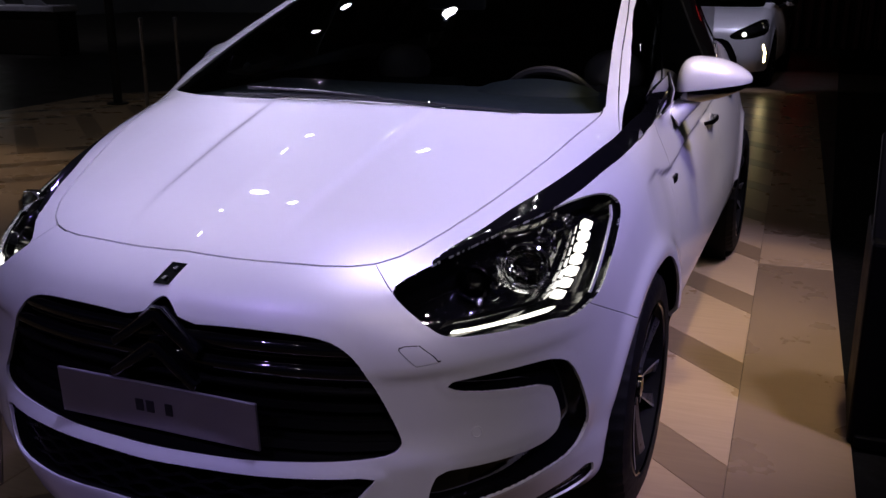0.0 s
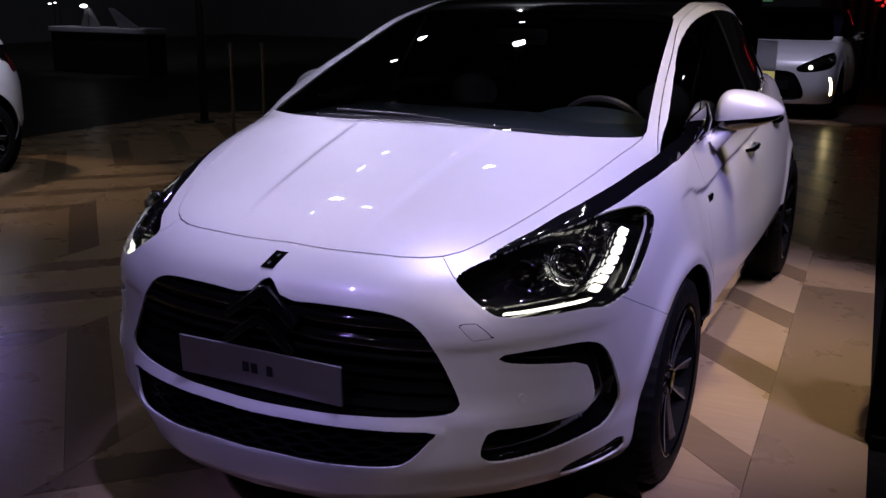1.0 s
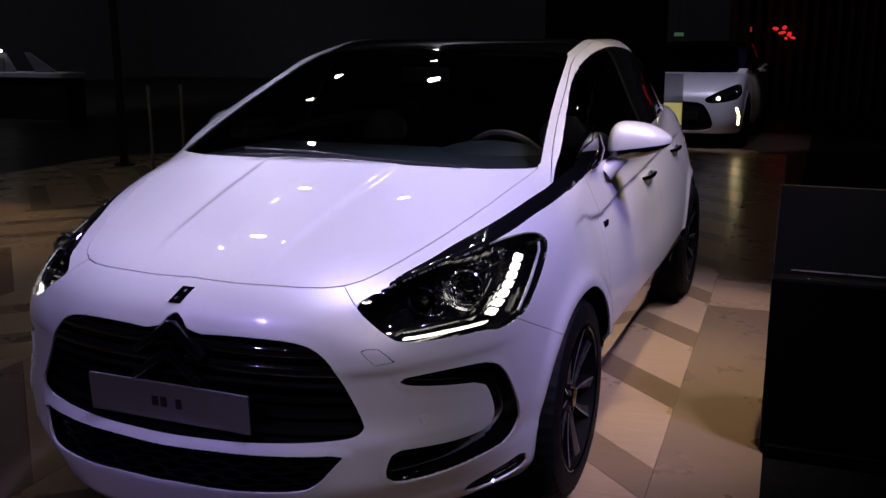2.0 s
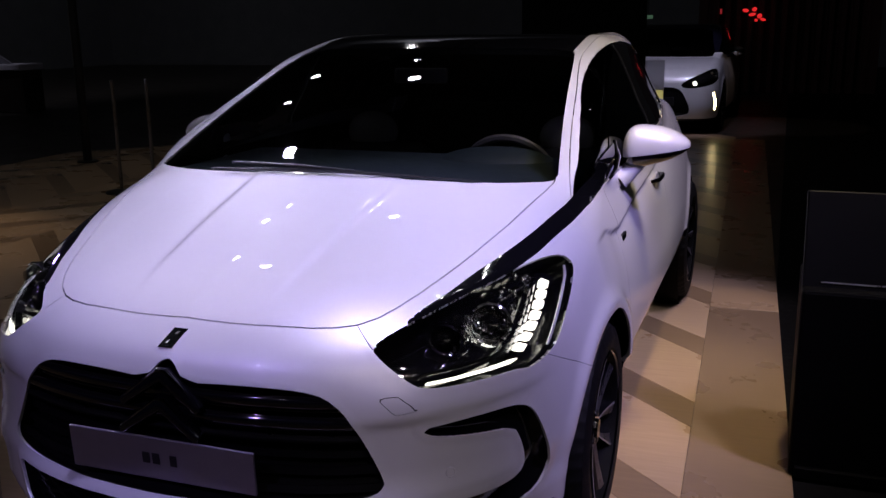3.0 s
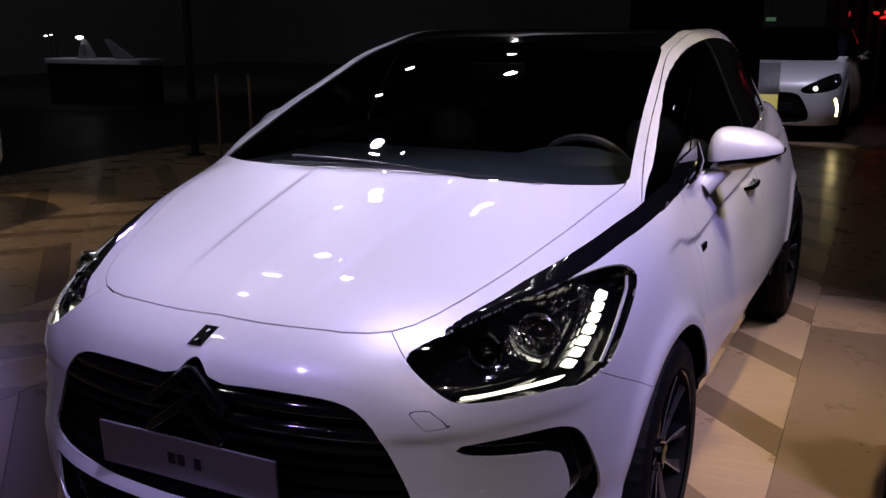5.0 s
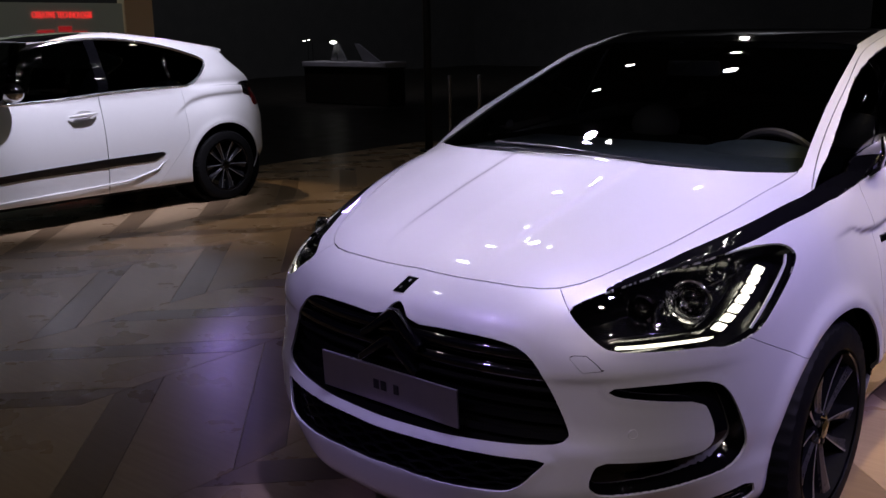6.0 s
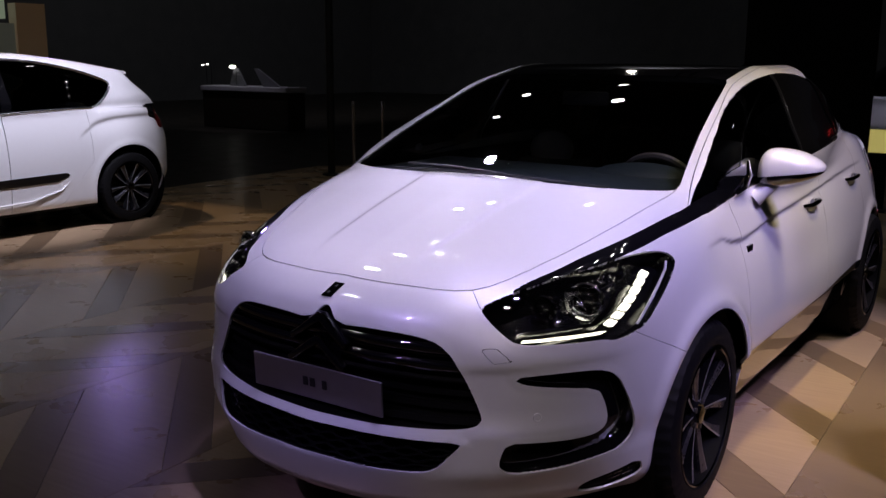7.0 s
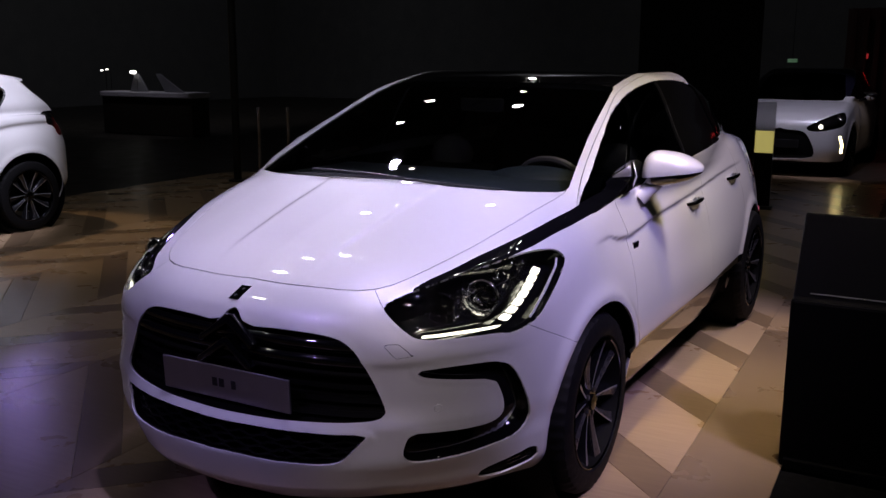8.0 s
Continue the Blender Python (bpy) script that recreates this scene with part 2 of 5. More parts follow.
def car_field(c, x, y, z):
    """Negative inside the car described by c. x across, y from the nose back, z up."""
    ax = np.sqrt(x * x + 1e-4)
    zm, up, down = c["tumble"]
    side = ax - spl(y, c["width"]) + up * np.maximum(z - zm, 0) ** 2 + down * np.maximum(zm - z, 0) ** 2
    for y0, z0, ly, lz, amount in c["bulges"]:
        side = side - amount * np.exp(-((y - y0) / ly) ** 2 - ((z - z0) / lz) ** 2)
    for y0, y1, z0, z1, amount in c["steps"]:
        line = z0 + (z1 - z0) * (y - y0) / (y1 - y0)
        side = side + amount * (np.tanh((z - line) / 0.012) - (amount < 0)) * spl(y, [(y0 - 0.15, 0), (y0 + 0.1, 1), (y1 - 0.2, 1), (y1, 0)])
    for line, fade, depth, reach in c["folds"]:
        d = z - spl(y, line)
        side = side + depth * spl(y, fade) * 0.5 * (1 - np.tanh(d / c["fold_edge"])) * np.exp(-np.maximum(-d, 0) / reach)
    for y0 in c["axles"]:
        side = side - 0.012 * np.exp(-((np.hypot(y - y0, z - 0.33) - 0.40) / 0.035) ** 2)
    sweep, most = spl(ax, c["plan"]) * spl(z, c["plan_z"]), spl(z, [(0.15, 0.60), (0.36, 0.64), (0.52, 3.0)])
    front = spl(z, c["nose"]) + most * np.tanh(sweep / most) - y
    for a0, a1, z0, z1, amount in c["front_steps"]:
        front = front + amount * np.tanh((z0 + (z1 - z0) * (ax - a0) / (a1 - a0) - z) / 0.01) * spl(ax, [(a0 - 0.06, 0), (a0 + 0.05, 1), (a1 - 0.03, 1), (a1 + 0.05, 0)]) * spl(z, [(0.36, 0), (0.46, 1), (0.70, 1), (0.76, 0)])
    top = z - spl(y, c["bonnet"]) + spl(ax, c["bonnet_drop"]) * spl(y, c["drop_y"])
    if "crease" in c:
        top = top + 0.0042 * np.tanh((ax - 0.215 - 0.08 * (y - 0.5)) / 0.01) * spl(y, [(0.2, 0), (0.5, 1), (1.0, 1), (1.2, 0)]) * spl(ax, [(0.2, 1), (0.5, 0)])
    rear = y - spl(z, c["tail"]) + 0.22 * (ax / 0.8) ** 3
    under = c["under"] - z
    body = smax(smax(smax(side, front, 0.14), top, c["shoulder"] * spl(y, [(1.0, 1.0), (1.5, 0.4), (5.0, 0.4)])), smax(rear, under, 0.08), 0.10)
    g_side = (ax - spl(y, c["glass_w"]) + spl(z, c["lean"])) * 0.87
    g_top = (z - spl(y - c["bow"] * (ax / 0.72) ** 2, c["roof"]) + spl(ax, c["roof_drop"])) * 0.9
    cabin = smax(smax(g_side, g_top, c["roof_round"]), 0.7 - z, 0.02)
    return smin(body, cabin, 0.035)


def flank(c, y, z):
    """How far out the car's side stands at a place."""
    lo, hi = 0.45, 1.05
    for _ in range(24):
        mid = (lo + hi) / 2
        lo, hi = (mid, hi) if car_field(c, mid, y, z) < 0 else (lo, mid)
    return float(lo)


def gradient(f, v, e=0.002):
    g = np.empty_like(v)
    for a in range(3):
        d = np.zeros(3)
        d[a] = e
        p, q = v + d, v - d
        g[:, a] = (f(p[:, 0], p[:, 1], p[:, 2]) - f(q[:, 0], q[:, 1], q[:, 2])) / (2 * e)
    return g


class Skin:
    """Triangles with smooth normals."""
    def __init__(self, v, n, t):
        self.v, self.n, self.t = v, n, t

    def tidy(self):
        used, back = np.unique(self.t, return_inverse=True)
        return Skin(self.v[used], self.n[used], back.reshape(-1, 3))

    def moved(self, d):
        return Skin(self.v + d * self.n, self.n, self.t)

    def finer(self):
        """The same with every triangle split in four."""
        e = np.concatenate([self.t[:, [0, 1]], self.t[:, [1, 2]], self.t[:, [2, 0]]])
        keys, back = np.unique(np.sort(e, 1), axis=0, return_inverse=True)
        back = back.reshape(3, -1) + len(self.v)
        n = np.concatenate([self.n, self.n[keys].sum(1)])
        n /= np.linalg.norm(n, axis=1)[:, None] + 1e-12
        (a, b, c), (p, q, r) = self.t.T, back
        t = np.concatenate([np.stack(k, 1) for k in ((a, p, r), (p, b, q), (r, q, c), (p, q, r))])
        return Skin(np.concatenate([self.v, self.v[keys].mean(1)]), n, t)

    def cut(self, phi):
        """The part where phi < 0 and the part where phi > 0, split along phi = 0."""
        if not len(self.t):
            return self, self
        phi = np.where(np.abs(phi) < 1e-7, 1e-7, phi)
        neg = phi[self.t] < 0
        count = neg.sum(1)
        mixed = (count == 1) | (count == 2)
        t, ng = self.t[mixed], neg[mixed]
        odd = np.where((ng.sum(1) == 1)[:, None], ng, ~ng).argmax(1)
        r = np.arange(len(t))
        a, b, c = t[r, odd], t[r, (odd + 1) % 3], t[r, (odd + 2) % 3]
        pairs = np.sort(np.concatenate([np.stack([a, b], 1), np.stack([a, c], 1)]), 1)
        keys, back = np.unique(pairs, axis=0, return_inverse=True)
        back = back.reshape(-1)
        w = (phi[keys[:, 0]] / (phi[keys[:, 0]] - phi[keys[:, 1]]))[:, None]
        v = np.concatenate([self.v, self.v[keys[:, 0]] * (1 - w) + self.v[keys[:, 1]] * w])
        n = np.concatenate([self.n, self.n[keys[:, 0]] * (1 - w) + self.n[keys[:, 1]] * w])
        n /= np.linalg.norm(n, axis=1)[:, None] + 1e-12
        ab, ac = back[:len(t)] + len(self.v), back[len(t):] + len(self.v)
        lone = np.stack([a, ab, ac], 1)
        rest = np.concatenate([np.stack([ab, b, c], 1), np.stack([ab, c, ac], 1)])
        lone_in = ng[r, odd]
        both = np.concatenate([lone_in, lone_in])
        inside = np.concatenate([self.t[count == 3], lone[lone_in], rest[~both]])
        outside = np.concatenate([self.t[count == 0], lone[~lone_in], rest[both]])
        return Skin(v, n, inside).tidy(), Skin(v, n, outside).tidy()

    def lifted(self, d):
        """Each vertex moved out by its own d, with fresh smooth normals."""
        v = self.v + d[:, None] * self.n
        a, b, c = (v[self.t[:, k]] for k in range(3))
        face = np.cross(b - a, c - a)
        n = np.zeros_like(v)
        for k in range(3):
            for q in range(3):
                n[:, q] += np.bincount(self.t[:, k], face[:, q], len(v))
        n /= np.linalg.norm(n, axis=1)[:, None] + 1e-12
        w = np.clip(np.abs(d) * 1000, 0, 1)[:, None]
        n = n * w + self.n * (1 - w)
        return Skin(v, n / (np.linalg.norm(n, axis=1)[:, None] + 1e-12), self.t)

    def inset(self, start, depth):
        """The bottom and walls of a recess that begins a little below the surface."""
        p = self.moved(-start)
        return p.moved(-depth).joined(p.collar(depth))

    def joined(self, other):
        return Skin(np.concatenate([self.v, other.v]), np.concatenate([self.n, other.n]), np.concatenate([self.t, other.t + len(self.v)]))

    def rim(self, depth):
        """The same with a lip of that depth turned in along every free edge."""
        return self.joined(self.collar(depth))

    def collar(self, depth):
        """A wall of that depth, turned in along every free edge."""
        e = np.concatenate([self.t[:, [0, 1]], self.t[:, [1, 2]], self.t[:, [2, 0]]])
        s = np.sort(e, 1)
        _, index, number = np.unique(s, axis=0, return_index=True, return_counts=True)
        free = e[index[number == 1]]
        p, q = free[:, 0], free[:, 1]
        along = self.v[q] - self.v[p]
        out = np.cross(along, self.n[p])
        out /= np.linalg.norm(out, axis=1)[:, None] + 1e-12
        base, k = 0, len(free)
        v = np.concatenate([self.v[p], self.v[q], self.v[q] - depth * self.n[q], self.v[p] - depth * self.n[p]])
        n = np.concatenate([out, out, out, out])
        i = np.arange(k)
        strip = np.concatenate([np.stack([base + k + i, base + i, base + 3 * k + i], 1), np.stack([base + k + i, base + 3 * k + i, base + 2 * k + i], 1)])
        return Skin(v, n, strip)


def net(f, lo, hi, step):
    """The surface f = 0 inside a box, as a Skin."""
    axes = [np.arange(a, b + step, step) for a, b in zip(lo, hi)]
    g = f(axes[0][:, None, None], axes[1][None, :, None], axes[2][None, None, :]) + np.zeros([len(a) for a in axes])
    s = g < 0
    nx, ny, nz = (k - 1 for k in g.shape)
    total = np.zeros((nx, ny, nz), np.int8)
    for i in (0, 1):
        for j in (0, 1):
            for k in (0, 1):
                total += s[i:nx + i, j:ny + j, k:nz + k]
    live = (total > 0) & (total < 8)
    index = np.full(live.shape, -1)
    index[live] = np.arange(live.sum())
    cells = np.argwhere(live)
    v, hits = np.zeros((len(cells), 3)), np.zeros(len(cells))
    for a in range(3):
        b, c = (a + 1) % 3, (a + 2) % 3
        for p in (0, 1):
            for q in (0, 1):
                o = np.zeros(3, int)
                o[b], o[c] = p, q
                u = o.copy()
                u[a] = 1
                g0, g1 = g[tuple((cells + o).T)], g[tuple((cells + u).T)]
                ok = (g0 < 0) != (g1 < 0)
                w = np.where(ok, g0 / np.where(ok, g0 - g1, 1), 0)
                place = cells + o + w[:, None] * (u - o)
                v += place * ok[:, None]
                hits += ok
    v = np.array(lo) + step * v / hits[:, None]
    for _ in range(3):
        d = gradient(f, v)
        v = v - np.clip(f(v[:, 0], v[:, 1], v[:, 2]) / ((d * d).sum(1) + 1e-9), -step / 2, step / 2)[:, None] * d
    n = gradient(f, v)
    n /= np.linalg.norm(n, axis=1)[:, None] + 1e-12
    quads = []
    for a in range(3):
        b, c = (a + 1) % 3, (a + 2) % 3
        upper, lower = [slice(None)] * 3, [slice(None)] * 3
        upper[a], lower[a] = slice(1, None), slice(None, -1)
        flip = s[tuple(lower)] != s[tuple(upper)]
        e = np.argwhere(flip)
        e = e[(e[:, b] > 0) & (e[:, c] > 0) & (e[:, b] < live.shape[b]) & (e[:, c] < live.shape[c])]
        ub, uc = np.eye(3, dtype=int)[b], np.eye(3, dtype=int)[c]
        q = np.stack([index[tuple((e - o).T)] for o in (ub + uc, uc, 0 * ub, ub)], 1)
        turn = s[tuple(e.T)]
        quads.append(np.where(turn[:, None], q, q[:, ::-1]))
    q = np.concatenate(quads)
    q = q[(q >= 0).all(1)]
    return Skin(v, n, np.concatenate([q[:, [0, 1, 2]], q[:, [0, 2, 3]]]))


def outline(u, w, pts, soft=0.0):
    """The signed distance of (u, w) from a closed polygon: negative inside. soft rounds its corners."""
    p = np.array(pts, float)
    best, inside = np.full(np.shape(u), 1e9), np.zeros(np.shape(u), bool)
    for (ax, ay), (bx, by) in zip(p, np.roll(p, -1, 0)):
        ex, ey = bx - ax, by - ay
        t = np.clip(((u - ax) * ex + (w - ay) * ey) / (ex * ex + ey * ey + 1e-12), 0, 1)
        best = np.minimum(best, np.hypot(u - ax - t * ex, w - ay - t * ey))
        if ay != by:
            inside ^= ((ay > w) != (by > w)) & (u < (w - ay) * ex / ey + ax)
    return np.where(inside, -best, best) - soft


def rounded(pts, steps=3):
    """A polygon with its corners cut round."""
    p = np.array(pts, float)
    for _ in range(steps):
        q = np.roll(p, -1, 0)
        p = np.stack([0.75 * p + 0.25 * q, 0.25 * p + 0.75 * q], 1).reshape(-1, 2)
    return p


LARGE_CAR = dict(
    width=[(-0.1, 0.66), (0.1, 0.74), (0.3, 0.80), (0.55, 0.85), (0.8, 0.89), (1.05, 0.91), (1.5, 0.905), (2.3, 0.90), (3.2, 0.893), (3.7, 0.875), (4.0, 0.83), (4.3, 0.77), (4.6, 0.62)],
    tumble=(0.58, 0.55, 0.35),
    bulges=[(2.35, 0.70, 0.8, 0.12, -0.010), (0.43, 0.285, 0.15, 0.05, 0.045)],
    steps=[(1.40, 3.70, 0.436, 0.408, -0.018)],
    folds=[([(0.9, 0.900), (1.05, 0.912), (1.16, 0.914), (1.28, 0.889), (1.40, 0.880), (1.74, 0.901), (2.38, 0.925), (3.16, 0.961), (3.7, 0.975)], [(1.0, 0.0), (1.2, 0.6), (1.35, 1.0), (2.8, 0.9), (3.75, 0.0)], 0.017, 0.11)],
    fold_edge=0.007,
    front_steps=[(0.50, 0.82, 0.655, 0.685, 0.006)],
    axles=(1.0, 3.69),
    crease=True,
    nose=[(0.15, 0.10), (0.22, 0.0), (0.28, -0.045), (0.34, -0.055), (0.40, -0.03), (0.46, 0.0), (0.55, 0.04), (0.68, 0.055), (0.78, 0.065), (0.84, 0.09), (0.95, 0.2)],
    plan=[(0.0, 0.0), (0.2, 0.008), (0.35, 0.032), (0.5, 0.08), (0.6, 0.125), (0.7, 0.2), (0.8, 0.33), (0.9, 0.52)],
    plan_z=[(0.15, 2.6), (0.28, 2.3), (0.4, 1.45), (0.5, 1.05), (0.6, 1.0), (1.0, 1.0)],
    bonnet=[(-0.2, 0.74), (0.05, 0.83), (0.15, 0.872), (0.3, 0.926), (0.5, 0.982), (0.75, 1.042), (1.0, 1.087), (1.3, 1.10), (2.0, 1.10), (3.0, 1.13), (3.8, 1.12), (4.5, 1.05)],
    bonnet_drop=[(0.0, 0.0), (0.3, 0.014), (0.5, 0.045), (0.7, 0.10), (0.9, 0.18)],
    drop_y=[(0.0, 1.3), (0.3, 1.0), (1.0, 0.25), (1.4, 0.1), (4.5, 0.1)],
    shoulder=0.16,
    tail=[(0.15, 4.35), (0.4, 4.50), (0.7, 4.52), (0.9, 4.44), (1.1, 4.35)],
    under=0.18,
    glass_w=[(0.8, 0.70), (1.1, 0.765), (1.4, 0.805), (1.8, 0.83), (2.4, 0.835), (3.2, 0.76), (3.9, 0.62), (4.3, 0.5)],
    lean=[(0.7, 0.14), (0.95, 0.045), (1.05, 0.004), (1.10, 0.003), (1.25, 0.065), (1.42, 0.15), (1.55, 0.24)],
    bow=0.09,
    roof=[(0.3, 0.60), (0.6, 0.90), (0.97, 1.085), (1.45, 1.292), (1.95, 1.455), (2.3, 1.503), (2.8, 1.505), (3.3, 1.415), (3.8, 1.28), (4.12, 1.08), (4.25, 0.6)],
    roof_drop=[(0.0, 0.0), (0.4, 0.004), (0.7, 0.018)],
    roof_round=0.06,
)

MID_CAR = dict(LARGE_CAR,
    width=[(-0.1, 0.62), (0.1, 0.70), (0.4, 0.80), (0.9, 0.875), (1.4, 0.895), (2.4, 0.895), (3.1, 0.90), (3.5, 0.905), (3.8, 0.88), (4.05, 0.80), (4.3, 0.6)],
    tumble=(0.58, 0.40, 0.22),
    front_steps=[],
    fold_edge=0.02,
    bulges=[(3.52, 0.80, 0.40, 0.16, 0.02)],
    steps=[],
    folds=[([(2.98, 0.80), (3.063, 0.85), (3.213, 0.928), (3.428, 0.962), (3.683, 0.972), (4.0, 0.975)], [(2.98, 0.0), (3.12, 0.6), (3.3, 1.0), (4.1, 1.0)], 0.034, 0.16)],
    axles=(0.90, 3.51),
    bonnet=[(-0.2, 0.74), (0.05, 0.80), (0.3, 0.90), (0.6, 0.98), (1.0, 1.04), (1.4, 1.06), (2.2, 1.05), (3.0, 1.06), (3.6, 1.06), (4.0, 1.03), (4.3, 0.98)],
    shoulder=0.09,
    tail=[(0.15, 4.0), (0.28, 4.12), (0.45, 4.22), (0.7, 4.22), (0.9, 4.17), (1.0, 4.1), (1.1, 4.02)],
    glass_w=[(0.9, 0.72), (1.4, 0.80), (2.2, 0.83), (3.0, 0.82), (3.5, 0.76), (3.9, 0.68)],
    roof=[(0.4, 0.60), (0.75, 0.95), (1.1, 1.12), (1.5, 1.30), (1.95, 1.465), (2.2, 1.515), (2.53, 1.54), (2.95, 1.50), (3.3, 1.45), (3.62, 1.385), (3.70, 1.31), (3.87, 1.14), (3.93, 1.0), (3.97, 0.6)],
)
MID_CAR.pop("crease")
SMALL_CAR = dict(LARGE_CAR,
    width=[(-0.1, 0.66), (0.1, 0.75), (0.3, 0.80), (0.7, 0.825), (1.2, 0.83), (2.5, 0.83), (3.3, 0.82), (3.9, 0.7)],
    tumble=(0.55, 0.45, 0.35),
    bulges=[], steps=[], folds=[], front_steps=[], axles=(0.80, 3.26),
    nose=[(0.15, 0.10), (0.25, 0.02), (0.4, 0.0), (0.6, 0.02), (0.75, 0.05), (0.85, 0.12), (0.95, 0.25)],
    plan_z=[(0.15, 1.6), (0.4, 1.1), (0.6, 1.0), (1.0, 1.0)],
    bonnet=[(-0.2, 0.70), (0.05, 0.78), (0.2, 0.86), (0.5, 0.945), (0.9, 1.0), (1.2, 1.02), (3.8, 0.98)],
    plan=[(0.0, 0.0), (0.3, 0.012), (0.5, 0.04), (0.6, 0.07), (0.7, 0.12), (0.8, 0.22), (0.9, 0.4)],
    bonnet_drop=[(0.0, 0.0), (0.4, 0.008), (0.6, 0.03), (0.75, 0.07), (0.9, 0.14)],
    shoulder=0.10,
    tail=[(0.15, 3.8), (0.4, 3.93), (0.7, 3.93), (1.0, 3.85)],
    glass_w=[(0.8, 0.66), (1.1, 0.74), (1.6, 0.77), (2.6, 0.76), (3.6, 0.66)],
    roof=[(0.4, 0.60), (0.72, 0.88), (0.95, 1.01), (1.3, 1.19), (1.7, 1.385), (2.0, 1.45), (2.5, 1.465), (3.2, 1.42), (3.7, 1.1), (3.9, 0.6)],
)
SMALL_CAR.pop("crease")


# ---- mesh helpers ----
def link(name, verts, faces, material, parent=None, label="", smooth=False):
    me = bpy.data.meshes.new(name)
    me.from_pydata(verts, [], faces)
    me.materials.append(material)
    if smooth:
        me.polygons.foreach_set("use_smooth", np.ones(len(me.polygons), bool))
    ob = new(name, me)
    ob.parent = parent
    return tagged(ob, label)


def part(name, bm, material, parent=None, label="", smooth=False):
    me = bpy.data.meshes.new(name)
    bmesh.ops.recalc_face_normals(bm, faces=bm.faces)
    if smooth:
        for f in bm.faces:
            f.smooth = True
        for e in bm.edges:
            e.smooth = len(e.link_faces) != 2 or e.calc_face_angle(0) < 0.6
    bm.to_mesh(me)
    bm.free()
    me.materials.append(material)
    ob = new(name, me)
    ob.parent = parent
    return tagged(ob, label)


def skin(name, s, material, parent=None, label=""):
    me = bpy.data.meshes.new(name)
    me.vertices.add(len(s.v))
    me.vertices.foreach_set("co", s.v.ravel())
    me.loops.add(3 * len(s.t))
    me.loops.foreach_set("vertex_index", s.t.ravel())
    me.polygons.add(len(s.t))
    me.polygons.foreach_set("loop_start", np.arange(0, 3 * len(s.t), 3))
    me.update(calc_edges=True)
    me.polygons.foreach_set("use_smooth", np.ones(len(s.t), bool))
    me.normals_split_custom_set_from_vertices(s.n)
    me.materials.append(material)
    ob = new(name, me)
    ob.parent = parent
    return tagged(ob, label)


def empty(name, m, label, category, group="", kind=""):
    ob = new(name)
    ob.matrix_world = m
    return tagged(ob, label, category, group, kind)


def block(x0, x1, y0, y1, z0, z1, bevel=0.0, bm=None):
    bm = bm or bmesh.new()
    made = bmesh.ops.create_cube(bm, size=1, matrix=Matrix.LocRotScale(((x0 + x1) / 2, (y0 + y1) / 2, (z0 + z1) / 2), None, (x1 - x0, y1 - y0, z1 - z0)))
    if bevel:
        edges = list({e for v in made["verts"] for e in v.link_edges})
        bmesh.ops.bevel(bm, geom=edges, offset=bevel, segments=2, profile=0.5, affect="EDGES")
    return bm


def lathe(profile, m=Matrix(), segments=48, bm=None):
    """A solid turned about the local x axis from (x, r) points."""
    bm = bm or bmesh.new()
    rings = []
    for x, r in profile:
        rings.append([bm.verts.new(m @ Vector((x, r * math.cos(a), r * math.sin(a)))) for a in np.arange(segments) * 2 * math.pi / segments])
    for a, b in zip(rings, rings[1:]):
        for i in range(segments):
            j = (i + 1) % segments
            bm.faces.new((a[i], a[j], b[j], b[i]))
    return bm


def tube(points, radius, sides=10, bm=None):
    bm = bm or bmesh.new()
    pts = [Vector(p) for p in points]
    rings = []
    for i, p in enumerate(pts):
        d = (pts[min(i + 1, len(pts) - 1)] - pts[max(i - 1, 0)]).normalized()
        u = d.orthogonal().normalized() if not rings else (last - d * last.dot(d)).normalized()
        last = u
        w = d.cross(u)
        r = radius[i] if isinstance(radius, (list, tuple)) else radius
        rings.append([bm.verts.new(p + r * (math.cos(a) * u + math.sin(a) * w)) for a in np.arange(sides) * 2 * math.pi / sides])
    for a, b in zip(rings, rings[1:]):
        for i in range(sides):
            bm.faces.new((a[i], a[(i + 1) % sides], b[(i + 1) % sides], b[i]))
    bm.faces.new(rings[0][::-1])
    bm.faces.new(rings[-1])
    return bm


def prism(pts, to, depth, bm=None):
    """A plate with the outline pts, each placed by to(u, w, d) at d = 0 and d = depth."""
    bm = bm or bmesh.new()
    a = [bm.verts.new(to(u, w, 0)) for u, w in pts]
    b = [bm.verts.new(to(u, w, depth)) for u, w in pts]
    bm.faces.new(a)
    bm.faces.new(b[::-1])
    for i in range(len(pts)):
        j = (i + 1) % len(pts)
        bm.faces.new((a[j], a[i], b[i], b[j]))
    return bm


# ---- cutting a car's skin ----
def turned(s, angle):
    """Across and facing, as seen from that many degrees off the nose, either side alike."""
    c, d = math.cos(radians(angle)), math.sin(radians(angle))
    sg = np.where(s.v[:, 0] < 0, -1, 1)
    return np.abs(s.v[:, 0]) * c + s.v[:, 1] * d, s.n[:, 0] * sg * d - s.n[:, 1] * c


def front_shape(s, pts, angle=0, soft=2):
    u, facing = turned(s, angle)
    return np.where((facing > 0.05) & (s.v[:, 1] < 1.4), outline(u, s.v[:, 2], rounded(pts, soft)), 1.0)


def side_shape(s, pts, soft=2):
    return np.where(np.abs(s.v[:, 0]) > 0.42, outline(s.v[:, 1], s.v[:, 2], rounded(pts, soft)), 1.0)


def top_shape(s, pts, soft=2, low=0.6):
    return np.where((s.n[:, 2] > 0.1) & (s.v[:, 2] > low), outline(np.abs(s.v[:, 0]), s.v[:, 1], rounded(pts, soft)), 1.0)


